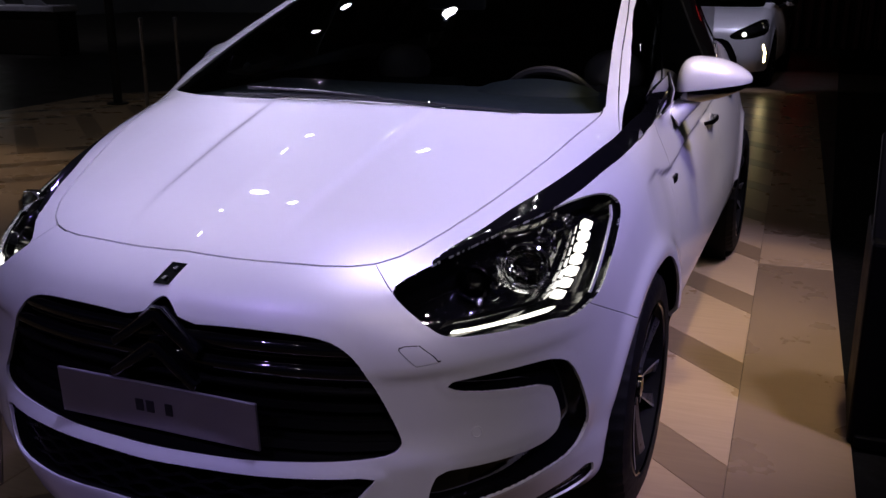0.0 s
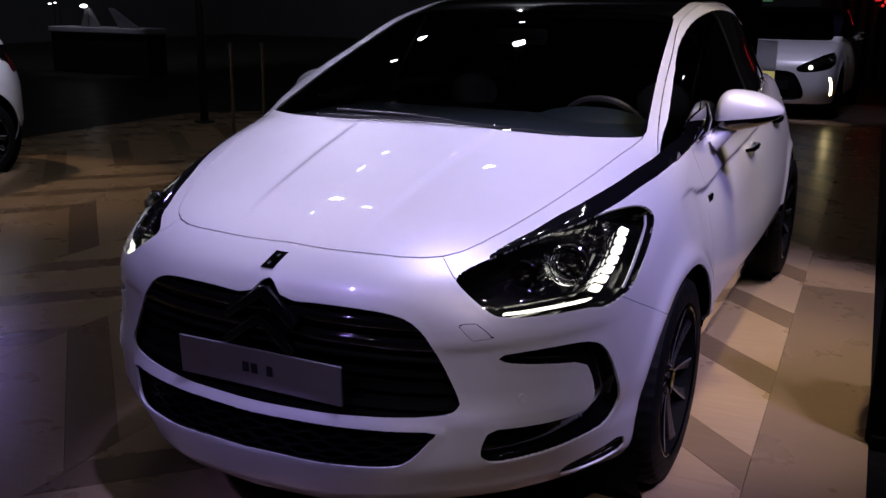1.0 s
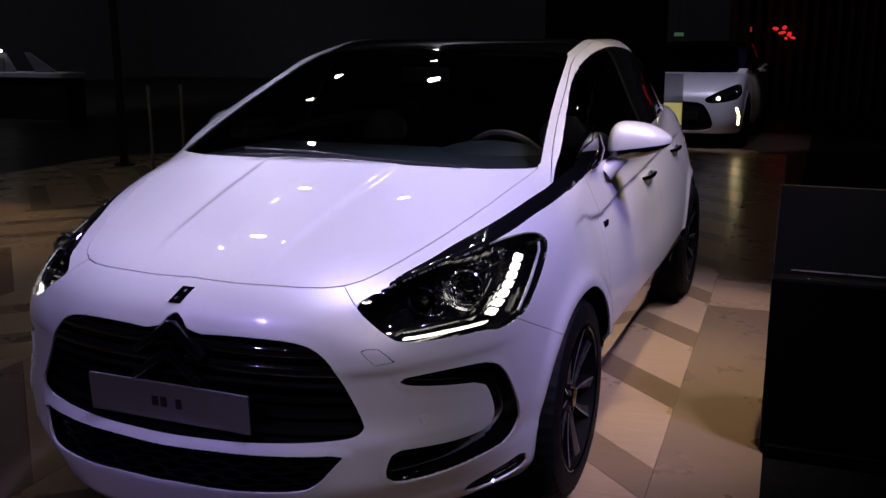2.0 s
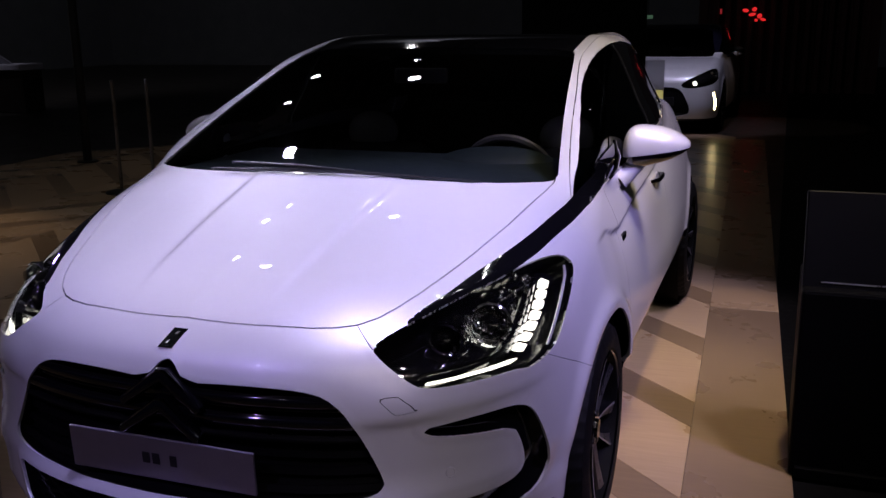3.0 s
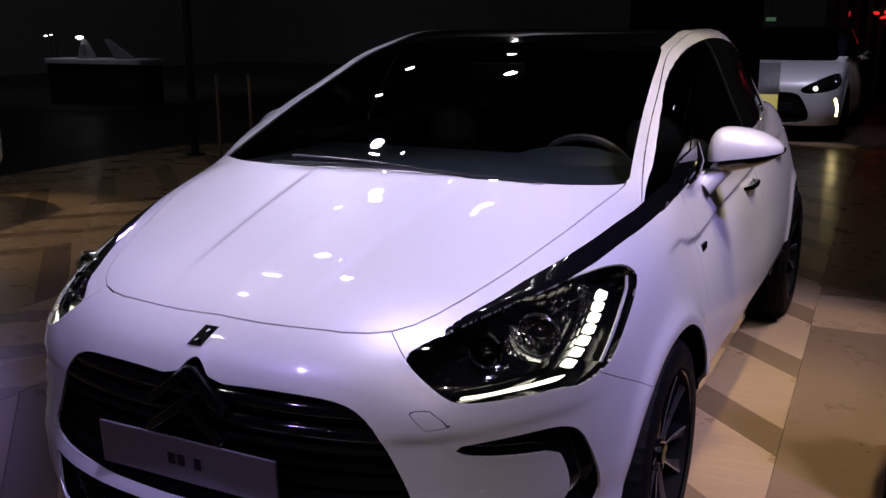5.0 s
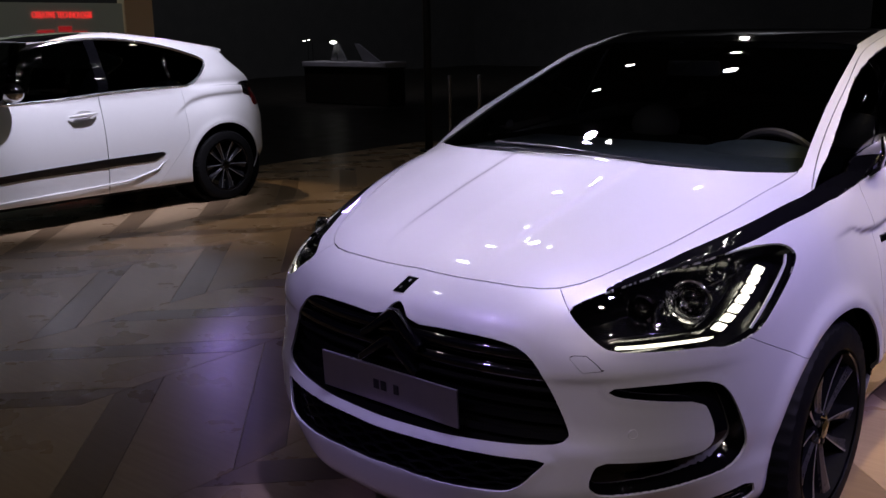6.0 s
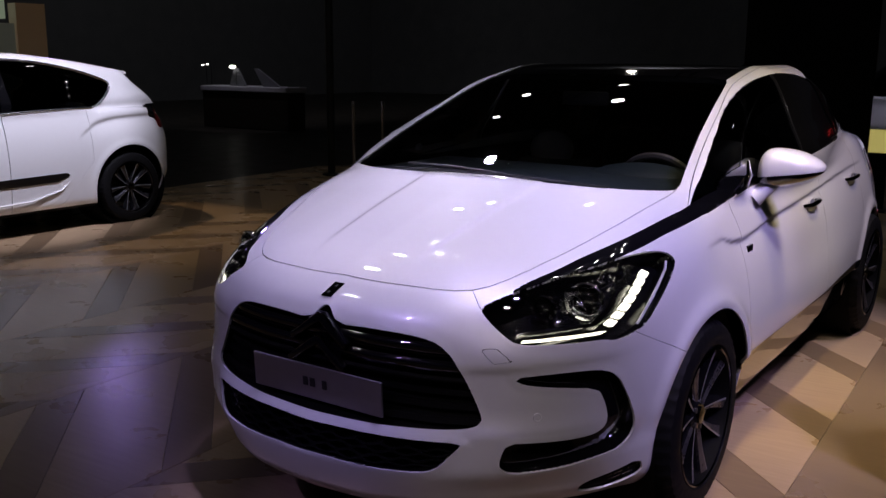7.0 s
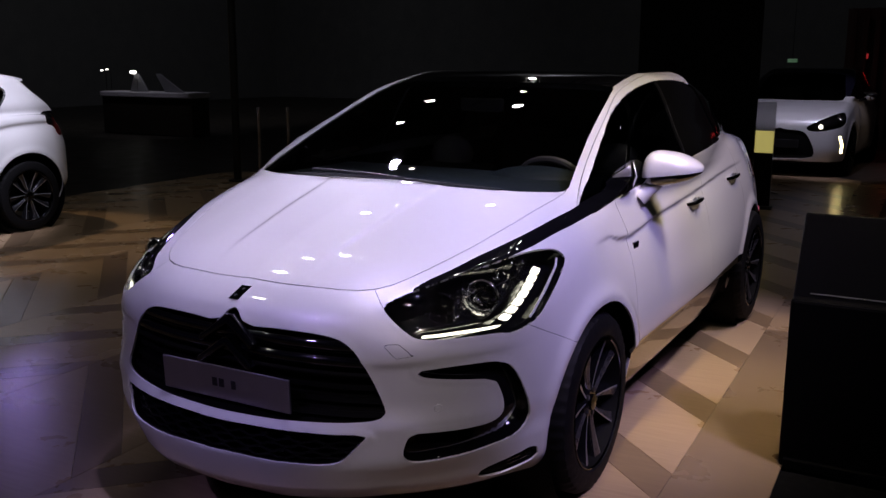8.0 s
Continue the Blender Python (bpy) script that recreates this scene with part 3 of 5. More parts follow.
def gap(s, phi, width=0.0014):
    """Two panels with a joint between them along phi = 0."""
    n = len(s.v)
    keep = Skin(np.concatenate([s.v]), s.n, s.t)
    a, _ = keep.cut(phi + width)
    _, b = keep.cut(phi - width)
    return a, b


def halves(s):
    return s.cut(-s.v[:, 0])


def wheel(name, parent, place, radius, rim_r, width, flip, spokes, arm, face, web):
    """A wheel whose outer side looks along the local +x."""
    root = new(name)
    root.parent = parent
    root.matrix_local = Matrix.Translation(place) @ (Matrix.Rotation(math.pi, 4, "Z") if flip else Matrix())
    w, r = width / 2, radius
    tyre = part("tyre", lathe([(-w * 0.8, rim_r - 0.01), (-w * 0.95, rim_r + 0.01), (-w, r - 0.05), (-w * 0.9, r - 0.015), (-w * 0.7, r), (-w * 0.22, r), (-w * 0.2, r - 0.007), (-w * 0.14, r - 0.007), (-w * 0.12, r),
                        (w * 0.12, r), (w * 0.14, r - 0.007), (w * 0.2, r - 0.007), (w * 0.22, r), (w * 0.7, r), (w * 0.9, r - 0.015), (w, r - 0.05), (w * 0.97, rim_r + 0.012), (w * 0.85, rim_r)], segments=144), RUBBER, root, "", True)
    for v in tyre.data.vertices:
        turn_step = int(round(math.atan2(v.co[2], v.co[1]) / (2 * math.pi) * 144)) % 3
        if turn_step == 0 and abs(v.co[0]) > w * 0.5 and math.hypot(v.co[1], v.co[2]) > r - 0.02:
            v.co[1], v.co[2] = v.co[1] * 0.978, v.co[2] * 0.978
    part("rim", lathe([(-w * 0.9, rim_r), (-w * 0.9, rim_r - 0.02), (0.0, rim_r - 0.035), (w * 0.7, rim_r - 0.018), (w * 0.92, rim_r - 0.006), (w * 0.95, rim_r + 0.003), (w * 0.86, rim_r + 0.006)], segments=72), face, root, "", True)
    part("brake_disc", lathe([(-0.03, 0.02), (-0.03, rim_r * 0.68), (-0.01, rim_r * 0.68), (-0.01, 0.02)]), DISC, root, "", True)
    part("hub", lathe([(0.0, rim_r * 0.27), (w * 0.62, rim_r * 0.24), (w * 0.7, rim_r * 0.19), (w * 0.7, 0.0)], segments=32), GLOSS_BLACK, root, "", True)
    part("centre_cap", lathe([(w * 0.66, rim_r * 0.13), (w * 0.78, rim_r * 0.12), (w * 0.8, 0.0)], segments=24), DARK_CHROME, root, "", True)
    for i in range(spokes):
        a = 2 * math.pi * i / spokes + 0.3
        for side in (-1, 1):
            bm, rings = bmesh.new(), []
            for k in range(11):
                f = k / 10
                rr = rim_r * (0.17 + 0.82 * f)
                inner = a + side * math.asin(rim_r * (0.016 + 0.285 * f) / rr)
                half = rim_r * (0.038 + 0.085 * f ** 2)
                x = w * (0.66 - 0.04 * math.sin(f * math.pi) + 0.20 * f)
                ring = []
                for q, h in ((-0.2, -0.05), (0.0, -0.002), (0.0, 0.0), (0.42 - 0.2 * f, 0.001), (1.5, -0.006), (2.0, -0.012), (2.25, -0.055)):
                    ring.append(bm.verts.new((x + h, rr * math.cos(inner) - side * q * half * math.sin(inner), rr * math.sin(inner) + side * q * half * math.cos(inner))))
                rings.append(ring)
            for p, q in zip(rings, rings[1:]):
                for e in range(6):
                    made = bm.faces.new((p[e], p[e + 1], q[e + 1], q[e]))
                    made.material_index = {2: 1, 3: 2}.get(e, 0)
            ob = part("spoke", bm, arm, root)
            ob.data.materials.append(ALLOY)
            ob.data.materials.append(web)
    part("rim_edge", lathe([(w * 0.93, rim_r - 0.004), (w * 0.97, rim_r - 0.001), (w * 0.95, rim_r + 0.004)], segments=72), DARK_CHROME, root, "", True)
    for i in range(5):
        a = 2 * math.pi * i / 5
        part("wheel_bolt", lathe([(w * 0.60, 0.011), (w * 0.73, 0.011), (w * 0.74, 0.008), (w * 0.74, 0.0)], Matrix.Translation((0, rim_r * 0.19 * math.cos(a), rim_r * 0.19 * math.sin(a))), 6), SATIN_BLACK, root)
    return root


# ---- the large white car ----
GRILLE_LINE = [(-0.2, 0.742), (-0.03, 0.737), (-0.012, 0.785), (0.012, 0.785), (0.055, 0.737), (0.187, 0.744), (0.306, 0.742), (0.378, 0.734), (0.423, 0.712), (0.46, 0.672), (0.501, 0.597), (0.53, 0.536), (0.537, 0.516), (0.519, 0.498), (0.471, 0.490), (0.337, 0.482), (0.185, 0.475), (0.0, 0.471), (-0.2, 0.476)]
LOW_LINE = [(-0.2, 0.45), (0.0, 0.444), (0.193, 0.45), (0.344, 0.452), (0.505, 0.456), (0.478, 0.428), (0.449, 0.389), (0.422, 0.369), (0.391, 0.364), (0.293, 0.363), (0.158, 0.366), (0.0, 0.366), (-0.2, 0.366)]
DUCT_LINE = [(0.611, 0.644), (0.72, 0.656), (0.824, 0.655), (0.878, 0.647), (0.919, 0.624), (0.954, 0.555), (0.981, 0.478), (0.98, 0.423), (0.943, 0.387), (0.866, 0.377), (0.775, 0.366), (0.687, 0.363), (0.611, 0.363), (0.582, 0.382), (0.582, 0.414), (0.603, 0.46), (0.687, 0.46), (0.808, 0.455), (0.862, 0.459), (0.89, 0.481), (0.891, 0.517), (0.879, 0.558), (0.86, 0.595), (0.754, 0.611), (0.669, 0.621), (0.636, 0.627)]
HEAD_LINE = [(0.508, 0.822), (0.56, 0.846), (0.655, 0.873), (0.78, 0.901), (0.87, 0.917), (0.96, 0.934), (1.045, 0.939), (1.103, 0.932), (1.135, 0.908), (1.127, 0.88), (1.07, 0.815), (1.01, 0.755), (0.98, 0.742), (0.93, 0.729), (0.895, 0.728), (0.865, 0.736), (0.742, 0.737), (0.614, 0.737), (0.58, 0.754), (0.528, 0.797)]


def large_car():
    c = LARGE_CAR
    root = empty("car", Matrix.Translation((-0.008, 0, 0)), "pearl white hatchback car with glossy black grille and lit headlamps", "car", "white cars on display")
    s = net(lambda x, y, z: car_field(c, x, y, z), (-1.1, -0.2, 0.1), (1.1, 4.7, 1.65), 0.0115)
    lift = np.zeros(len(s.v))
    for line, angle, amount in ((GRILLE_LINE, 0, 0.0015), (LOW_LINE, 0, 0.004), (DUCT_LINE, 30, 0.003), (HEAD_LINE, 35, 0.0015)):
        d = front_shape(s, line, angle, 1)
        lift += amount * np.exp(-((np.clip(d, 0, 1) - 0.003) / 0.013) ** 2) * (d < 0.5)
    s = s.lifted(lift)
    # wheel arches and underside
    for y0 in c["axles"]:
        r = np.hypot(s.v[:, 1] - y0, s.v[:, 2] - 0.33)
        _, s = s.cut(np.where(np.abs(s.v[:, 0]) > 0.5, r - 0.378, 1.0))
        s = s.tidy()
        for sg in (-1, 1):
            part("wheel_house", lathe([(0.0, 0.376), (0.36, 0.382)], Matrix.Translation((sg * 0.5 if sg > 0 else -0.86, y0, 0.33)), 64), INNER_BLACK, root, "", True)
    under, s = s.cut(np.where(s.n[:, 2] < -0.3, s.v[:, 2] - 0.215, 1.0))
    skin("underbody", under, INNER_BLACK, root)
    # windscreen, roof pane and side windows
    screen, s = s.cut(top_shape(s, [(0, 0.968), (0.3, 0.965), (0.512, 0.992), (0.66, 1.05), (0.712, 1.09), (0.69, 1.20), (0.635, 1.523), (0.585, 1.9), (0.56, 1.985), (0.33, 1.95), (0, 1.935), (-0.3, 1.95), (-0.3, 0.97)], 1, 1.0))
    roof, s = s.cut(top_shape(s, [(0, 1.945), (0.33, 1.96), (0.555, 1.995), (0.565, 2.4), (0.555, 3.0), (0.5, 3.25), (0, 3.3), (-0.3, 3.3), (-0.3, 1.95)], 1, 1.2))
    y, ax = s.v[:, 1], np.abs(s.v[:, 0])
    edge_in = spl(y, [(0.2, 0.50), (0.337, 0.552), (0.43, 0.594), (0.53, 0.630), (0.622, 0.667), (0.73, 0.702), (0.84, 0.728), (0.97, 0.750), (1.11, 0.767), (1.27, 0.788), (1.40, 0.798), (1.6, 0.806)])
    edge_low = spl(y, [(0.2, 0.82), (0.33, 0.868), (0.42, 0.890), (0.529, 0.912), (0.63, 0.934), (0.72, 0.951), (0.88, 0.979), (1.09, 1.002), (1.30, 1.025), (1.40, 1.044), (1.52, 1.085)])
    lamp_area = front_shape(s, HEAD_LINE, 35, 1)
    strip, s = s.cut(np.where((y < 1.6) & (s.v[:, 2] > 0.8), np.maximum.reduce([edge_in - ax, edge_low - s.v[:, 2], y - 1.50 - 0.5 * (s.v[:, 2] - 1.1), 0.24 - y, -lamp_area, s.v[:, 2] - 1.06 - 0.25 * np.clip(y - 1.1, 0, 1)]), 1.0))
    win, s = s.cut(side_shape(s, [(1.03, 1.012), (1.08, 1.045), (1.19, 1.116), (1.367, 1.204), (1.639, 1.319), (1.802, 1.380), (1.96, 1.423), (2.16, 1.450), (2.336, 1.461), (2.584, 1.459), (2.88, 1.436), (3.06, 1.412), (3.10, 1.38), (3.13, 1.28), (3.21, 1.135), (3.19, 1.118), (2.666, 1.120), (2.349, 1.109), (1.717, 1.066), (1.49, 1.04), (1.30, 1.02), (1.10, 1.0)], 1))
    # front openings and lamps
    grille, s = s.cut(front_shape(s, GRILLE_LINE, 0, 1))
    grille = grille.finer()
    low, s = s.cut(front_shape(s, LOW_LINE, 0, 1))
    duct, s = s.cut(front_shape(s, DUCT_LINE, 30, 1))
    slot, s = s.cut(front_shape(s, [(0.796, 0.262), (0.81, 0.283), (0.896, 0.306), (1.005, 0.330), (1.018, 0.277), (0.929, 0.246), (0.864, 0.233), (0.804, 0.246)], 40, 1))
    head, s = s.cut(front_shape(s, HEAD_LINE, 35, 1))
    head, low = head.finer().finer(), low.finer().finer()
    sill, s = s.cut(np.where((s.v[:, 1] > 1.3) & (s.v[:, 1] < 3.5), side_shape(s, [(1.36, 0.395), (2.0, 0.380), (2.5, 0.398), (3.4, 0.445), (3.4, 0.480), (2.9, 0.462), (2.5, 0.436), (2.1, 0.410), (1.36, 0.422)], 0), 1.0))
    aft_glass, s = s.cut(np.where((s.v[:, 1] > 2.4) & (s.v[:, 2] > 1.0), np.maximum(2.93 + 0.9 * np.clip(s.v[:, 2] - 1.43, -0.1, 0.1) - s.v[:, 1], 1.135 + 0.02 * (s.v[:, 1] - 3.0) - s.v[:, 2]), 1.0))
    skin("rear_glass", aft_glass.moved(-0.002), GLOSS_BLACK, root, "dark wrap-round rear glass")
    skirt, s = s.cut(np.where((s.v[:, 1] > 1.38) & (s.v[:, 1] < 3.4), s.v[:, 2] - spl(s.v[:, 1], [(1.36, 0.397), (2.0, 0.383), (2.5, 0.401), (3.4, 0.447)]), 1.0))
    for side in halves(skirt):
        skin("sill_skirt", side.moved(-0.002), GLOSS_BLACK, root, "black lower sill")
    for side in halves(sill):
        skin("sill_moulding", side.moved(0.002).rim(0.01), GLOSS_BLACK, root, "glossy black sill moulding")
    cover, s = gap(s, front_shape(s, [(0.515, 0.722), (0.558, 0.725), (0.604, 0.692), (0.557, 0.683)], 0, 0) + np.where(s.v[:, 0] < 0, 1.0, 0.0), 0.0008)
    skin("tow_cover", cover.rim(0.006), PAINT, root)
    i = np.argmin((s.v[:, 0] - 0.665) ** 2 + (s.v[:, 2] - 0.535) ** 2 + (s.v[:, 1] - 0.22) ** 2)
    for sg in (1, -1):
        p = Vector((sg * s.v[i][0], s.v[i][1], s.v[i][2]))
        part("parking_sensor", lathe([(-0.004, 0.0125), (0.0015, 0.0125), (0.002, 0.0105), (0.0008, 0.010), (0.0008, 0.0)], Matrix.Translation(p) @ Vector((sg * s.n[i][0], s.n[i][1], s.n[i][2])).to_track_quat("X", "Z").to_matrix().to_4x4(), 20), PAINT, root)
    tail, s = s.cut(side_shape(s, [(4.05, 0.80), (4.12, 0.95), (4.5, 0.98), (4.5, 0.78)], 1))
    # painted panels with joints between them
    bonnet, s = gap(s, top_shape(s, [(-0.3, 0.195), (-0.1, 0.173), (0.1, 0.173), (0.22, 0.183), (0.36, 0.206), (0.452, 0.255), (0.515, 0.35), (0.575, 0.515), (0.615, 0.642), (0.657, 0.80), (0.695, 1.03), (0.705, 1.08), (0.70, 1.11), (0.60, 1.12), (-0.3, 1.12)], 1), 0.0019)
    skin("bonnet", bonnet.rim(0.012), PAINT, root)
    rails, s = s.cut(np.where((s.v[:, 1] > 1.0) & (s.v[:, 1] < 3.3), 1.03 + 0.03 * np.clip(s.v[:, 1] - 1.0, 0, 1) - s.v[:, 2], 1.0))
    band, rails = rails.cut(np.where((rails.v[:, 2] > 1.40) & (rails.v[:, 1] < 2.2), np.abs(rails.v[:, 0]) - 0.563, 1.0))
    skin("roof_band", band.moved(-0.003), GLOSS_BLACK, root, "black band over the windscreen")
    seam = np.abs(rails.v[:, 0]) - spl(rails.v[:, 1], [(1.0, 0.78), (1.12, 0.742), (1.3, 0.703), (1.6, 0.655), (1.95, 0.605), (2.4, 0.60), (3.3, 0.58)])
    inner, outer = gap(rails, seam, 0.0018)
    for side in halves(inner):
        skin("roof_rail", side.rim(0.01), PAINT, root)
    for side in halves(outer):
        skin("window_surround", side.rim(0.01), PAINT, root)
    front, s = gap(s, s.v[:, 1] - (1.375 - 0.25 * np.clip(s.v[:, 2] - 0.9, 0, 0.3)))
    wing, bumper = gap(front, np.where(front.v[:, 1] > 1.0, -1.0, outline(turned(front, 35)[0], front.v[:, 2], [(0.47, 1.3), (0.485, 0.87), (0.51, 0.82), (0.60, 0.80), (0.96, 0.745), (1.131, 0.648), (1.4, 0.5), (6, 0.5), (6, 1.3)])), 0.0009)
    skin("front_bumper", bumper.rim(0.008), PAINT, root)
    for side in halves(wing):
        skin("front_wing", side.rim(0.008), PAINT, root)
    doors, rear = gap(s, s.v[:, 1] - (3.42 - 0.25 * np.clip(0.75 - s.v[:, 2], 0, 0.4)))
    fore, aft = gap(doors, doors.v[:, 1] - 2.60)
    for piece in (fore, aft):
        for side in halves(piece):
            skin("door", side.rim(0.012), PAINT, root)
    skin("rear_body", rear.rim(0.012), PAINT, root)
    # dark shell under the joints
    shell = net(lambda x, y, z: car_field(c, x, y, z) + 0.016, (-1.1, -0.2, 0.1), (1.1, 4.7, 1.65), 0.03)
    for y0 in c["axles"]:
        r = np.hypot(shell.v[:, 1] - y0, shell.v[:, 2] - 0.33)
        _, shell = shell.cut(np.where(np.abs(shell.v[:, 0]) > 0.4, r - 0.384, 1.0))
    _, shell = shell.cut(front_shape(shell, [(-0.5, 0.76), (0.0, 0.80), (0.4, 0.76), (0.6, 0.5), (0.5, 0.34), (-0.5, 0.34)], 0, 1))
    _, shell = shell.cut(front_shape(shell, [(0.47, 0.83), (0.62, 0.88), (1.04, 0.96), (1.15, 0.92), (0.98, 0.72), (0.59, 0.72)], 35, 1))
    _, shell = shell.cut(front_shape(shell, [(0.54, 0.68), (0.9, 0.68), (1.03, 0.45), (0.95, 0.34), (0.55, 0.33)], 30, 1))
    _, shell = shell.cut(np.where((shell.v[:, 1] > 0.9) & (shell.v[:, 1] < 3.4), 1.06 - shell.v[:, 2], 1.0))
    skin("inner_shell", shell, INNER_BLACK, root)
    # glass
    skin("windscreen", screen.moved(-0.003), SCREEN_GLASS, root, "raked clear windscreen")
    skin("roof_pane", roof.moved(-0.002).rim(0.004), GLOSS_BLACK, root, "glossy black roof pane")
    skin("screen_border", screen.moved(-0.006).collar(0.02), SATIN_BLACK, root)
    y, z = win.v[:, 1], win.v[:, 2]
    quarter, rest = win.cut(y - 1.585 - 1.45 * (z - 1.221))
    post_a, rest = rest.cut(rest.v[:, 1] - 1.612 - 1.45 * (rest.v[:, 2] - 1.221))
    front_w, rest = rest.cut(rest.v[:, 1] - 2.205 - 0.16 * (rest.v[:, 2] - 1.164))
    post_b, rear_w = rest.cut(rest.v[:, 1] - 2.235 - 0.16 * (rest.v[:, 2] - 1.164))
    line_b, rear_w = rear_w.cut(rear_w.v[:, 1] - 2.246 - 0.16 * (rear_w.v[:, 2] - 1.164))
    for side in halves(line_b):
        skin("pillar_line", side.moved(-0.001).rim(0.006), BRIGHT_TRIM, root, "thin bright line behind the pillar")
    for piece, nm in ((quarter, "quarter_window"), (front_w, "door_window")):
        for side in halves(piece):
            skin(nm, side.moved(-0.005), WINDOW, root)
    for side in halves(rear_w):
        skin("rear_window", side.moved(-0.005), PRIVACY, root, "dark privacy glass")
    for piece in (post_a, post_b):
        for side in halves(piece):
            skin("window_pillar", side.moved(-0.002).rim(0.004), DARK_CHROME if piece is post_a else GLOSS_BLACK, root)
    skin("window_seal", win.collar(0.02), GLOSS_BLACK, root)
    # grille with bars, chevron emblem and plate
    g = new("grille")
    g.parent = root
    skin("grille_back", grille.inset(0.007, 0.035), INNER_BLACK, g)
    for z0, h in ((0.708, 0.019), (0.660, 0.019), (0.622, 0.010), (0.585, 0.008), (0.548, 0.008), (0.512, 0.008)):
        bar, _ = grille.cut(np.abs(grille.v[:, 2] - z0) - h)
        if z0 > 0.6:
            bar = grille.cut(np.abs(grille.v[:, 2] - z0) - h)[0].finer().moved(-0.018)
            bar = bar.lifted(0.014 * np.clip(1 - ((bar.v[:, 2] - z0) / h) ** 2, 0, 1) ** 0.7 + 0.0011)
        else:
            bar = bar.moved(-0.024)
        skin("grille_bar", bar.rim(0.02), GLOSS_BLACK if z0 > 0.65 else INNER_BLACK, g)
    for z0, sc in ((0.766, 1.0), (0.698, 1.0)):
        pts = [(-0.115, z0 - 0.078), (-0.105, z0 - 0.098), (0, z0 - 0.032), (0.105, z0 - 0.098), (0.115, z0 - 0.078), (0.014, z0), (-0.014, z0)]
        bm = prism([pts[k] for k in (0, 1, 2, 6)], lambda u, w, d: (u - 0.004, 0.040 + 0.018 * (w - 0.68) / 0.1 + d, w), 0.03)
        prism([pts[k] for k in (2, 3, 4, 5)], lambda u, w, d: (u - 0.004, 0.040 + 0.018 * (w - 0.68) / 0.1 + d, w), 0.03, bm)
        prism([pts[k] for k in (2, 5, 6)], lambda u, w, d: (u - 0.004, 0.040 + 0.018 * (w - 0.68) / 0.1 + d, w), 0.03, bm)
        bmesh.ops.remove_doubles(bm, verts=bm.verts, dist=0.0005)
        bmesh.ops.dissolve_limit(bm, angle_limit=0.01, verts=bm.verts, edges=bm.edges)
        bmesh.ops.bevel(bm, geom=[e for e in bm.edges if e.calc_face_angle(0) > 0.5], offset=0.007, segments=3, profile=0.5, affect="EDGES")
        part("emblem", bm, GLOSS_BLACK, g, "glossy black angled emblem", True)
    plate = part("front_plate", block(-0.26, 0.26, -0.004, 0.004, -0.055, 0.055, 0.0025), PLATE, g, "brushed silver plate with dark marks")
    plate.matrix_local = pose(-0.006, 0.036, 0.547, 3, 0, 0)
    for x0, w in ((-0.048, 0.020), (-0.020, 0.020), (0.030, 0.018)):
        bar = part("plate_mark", block(x0, x0 + w, -0.006, -0.0042, -0.013, 0.015), PLATE_MARK, plate)
    lg = new("lower_grille")
    lg.parent = root
    skin("grille_back", low.inset(0.012, 0.05), INNER_BLACK, lg)
    for k in range(5):
        bar, _ = low.cut(np.abs(low.v[:, 2] - 0.378 - 0.0155 * k - 0.004 * np.sin(low.v[:, 0] * 70 + 3 * k)) - 0.0035)
        if len(bar.t):
            skin("grille_slat", bar.moved(-0.03).rim(0.02), DUCT_BLACK, lg)
    for side in halves(duct):
        skin("air_duct", side.inset(0.006, 0.03), GLOSS_BLACK, root, "black air duct surround")
    for side in halves(slot):
        vent = skin("lower_slot", side.inset(0.006, 0.025), GLOSS_BLACK, root, "glossy black lower slot with fins")
        for k in range(3):
            fin, _ = side.cut(np.abs(side.v[:, 2] - 0.262 - 0.018 * k - 0.22 * (turned(side, 40)[0] - 0.90)) - 0.003)
            if len(fin.t):
                skin("fin", fin.moved(-0.012).rim(0.012), GLOSS_BLACK, vent)
    for side in halves(strip):
        skin("wing_strip", side.moved(0.001).rim(0.01), GLOSS_BLACK, root, "glossy black strip along the wing")
    # headlamps
    for side in halves(head):
        sg = 1 if side.v[:, 0].mean() > 0 else -1
        lamp = new("headlamp")
        lamp.parent = root
        lens = side.moved(-0.001)
        skin("lens", lens, LENS, lamp, "clear lamp lens")
        skin("housing", side.inset(0.006, 0.07), GLOSS_BLACK, lamp)
        skin("lamp_seal", side.moved(-0.0005).collar(0.006).joined(side.moved(-0.0045).collar(0.002)), GLOSS_BLACK, lamp)
        u = turned(side, 35)[0]
        for pts in ([(0.622, 0.746), (0.628, 0.752), (0.742, 0.758), (0.86, 0.758), (0.89, 0.756), (0.86, 0.750), (0.742, 0.7505)],):
            strip_led, _ = side.cut(outline(u, side.v[:, 2], pts))
            skin("light_bar", strip_led.moved(-0.016).rim(0.012), LED, lamp, "lit daytime light bar")
        trim, _ = side.cut(outline(u, side.v[:, 2], [(0.60, 0.758), (0.63, 0.766), (0.742, 0.773), (0.85, 0.776), (0.90, 0.80), (1.0, 0.91), (0.985, 0.915), (0.88, 0.815), (0.83, 0.784), (0.742, 0.780), (0.62, 0.770)]))
        skin("reflector_trim", trim.moved(-0.012).rim(0.03), CHROME, lamp)
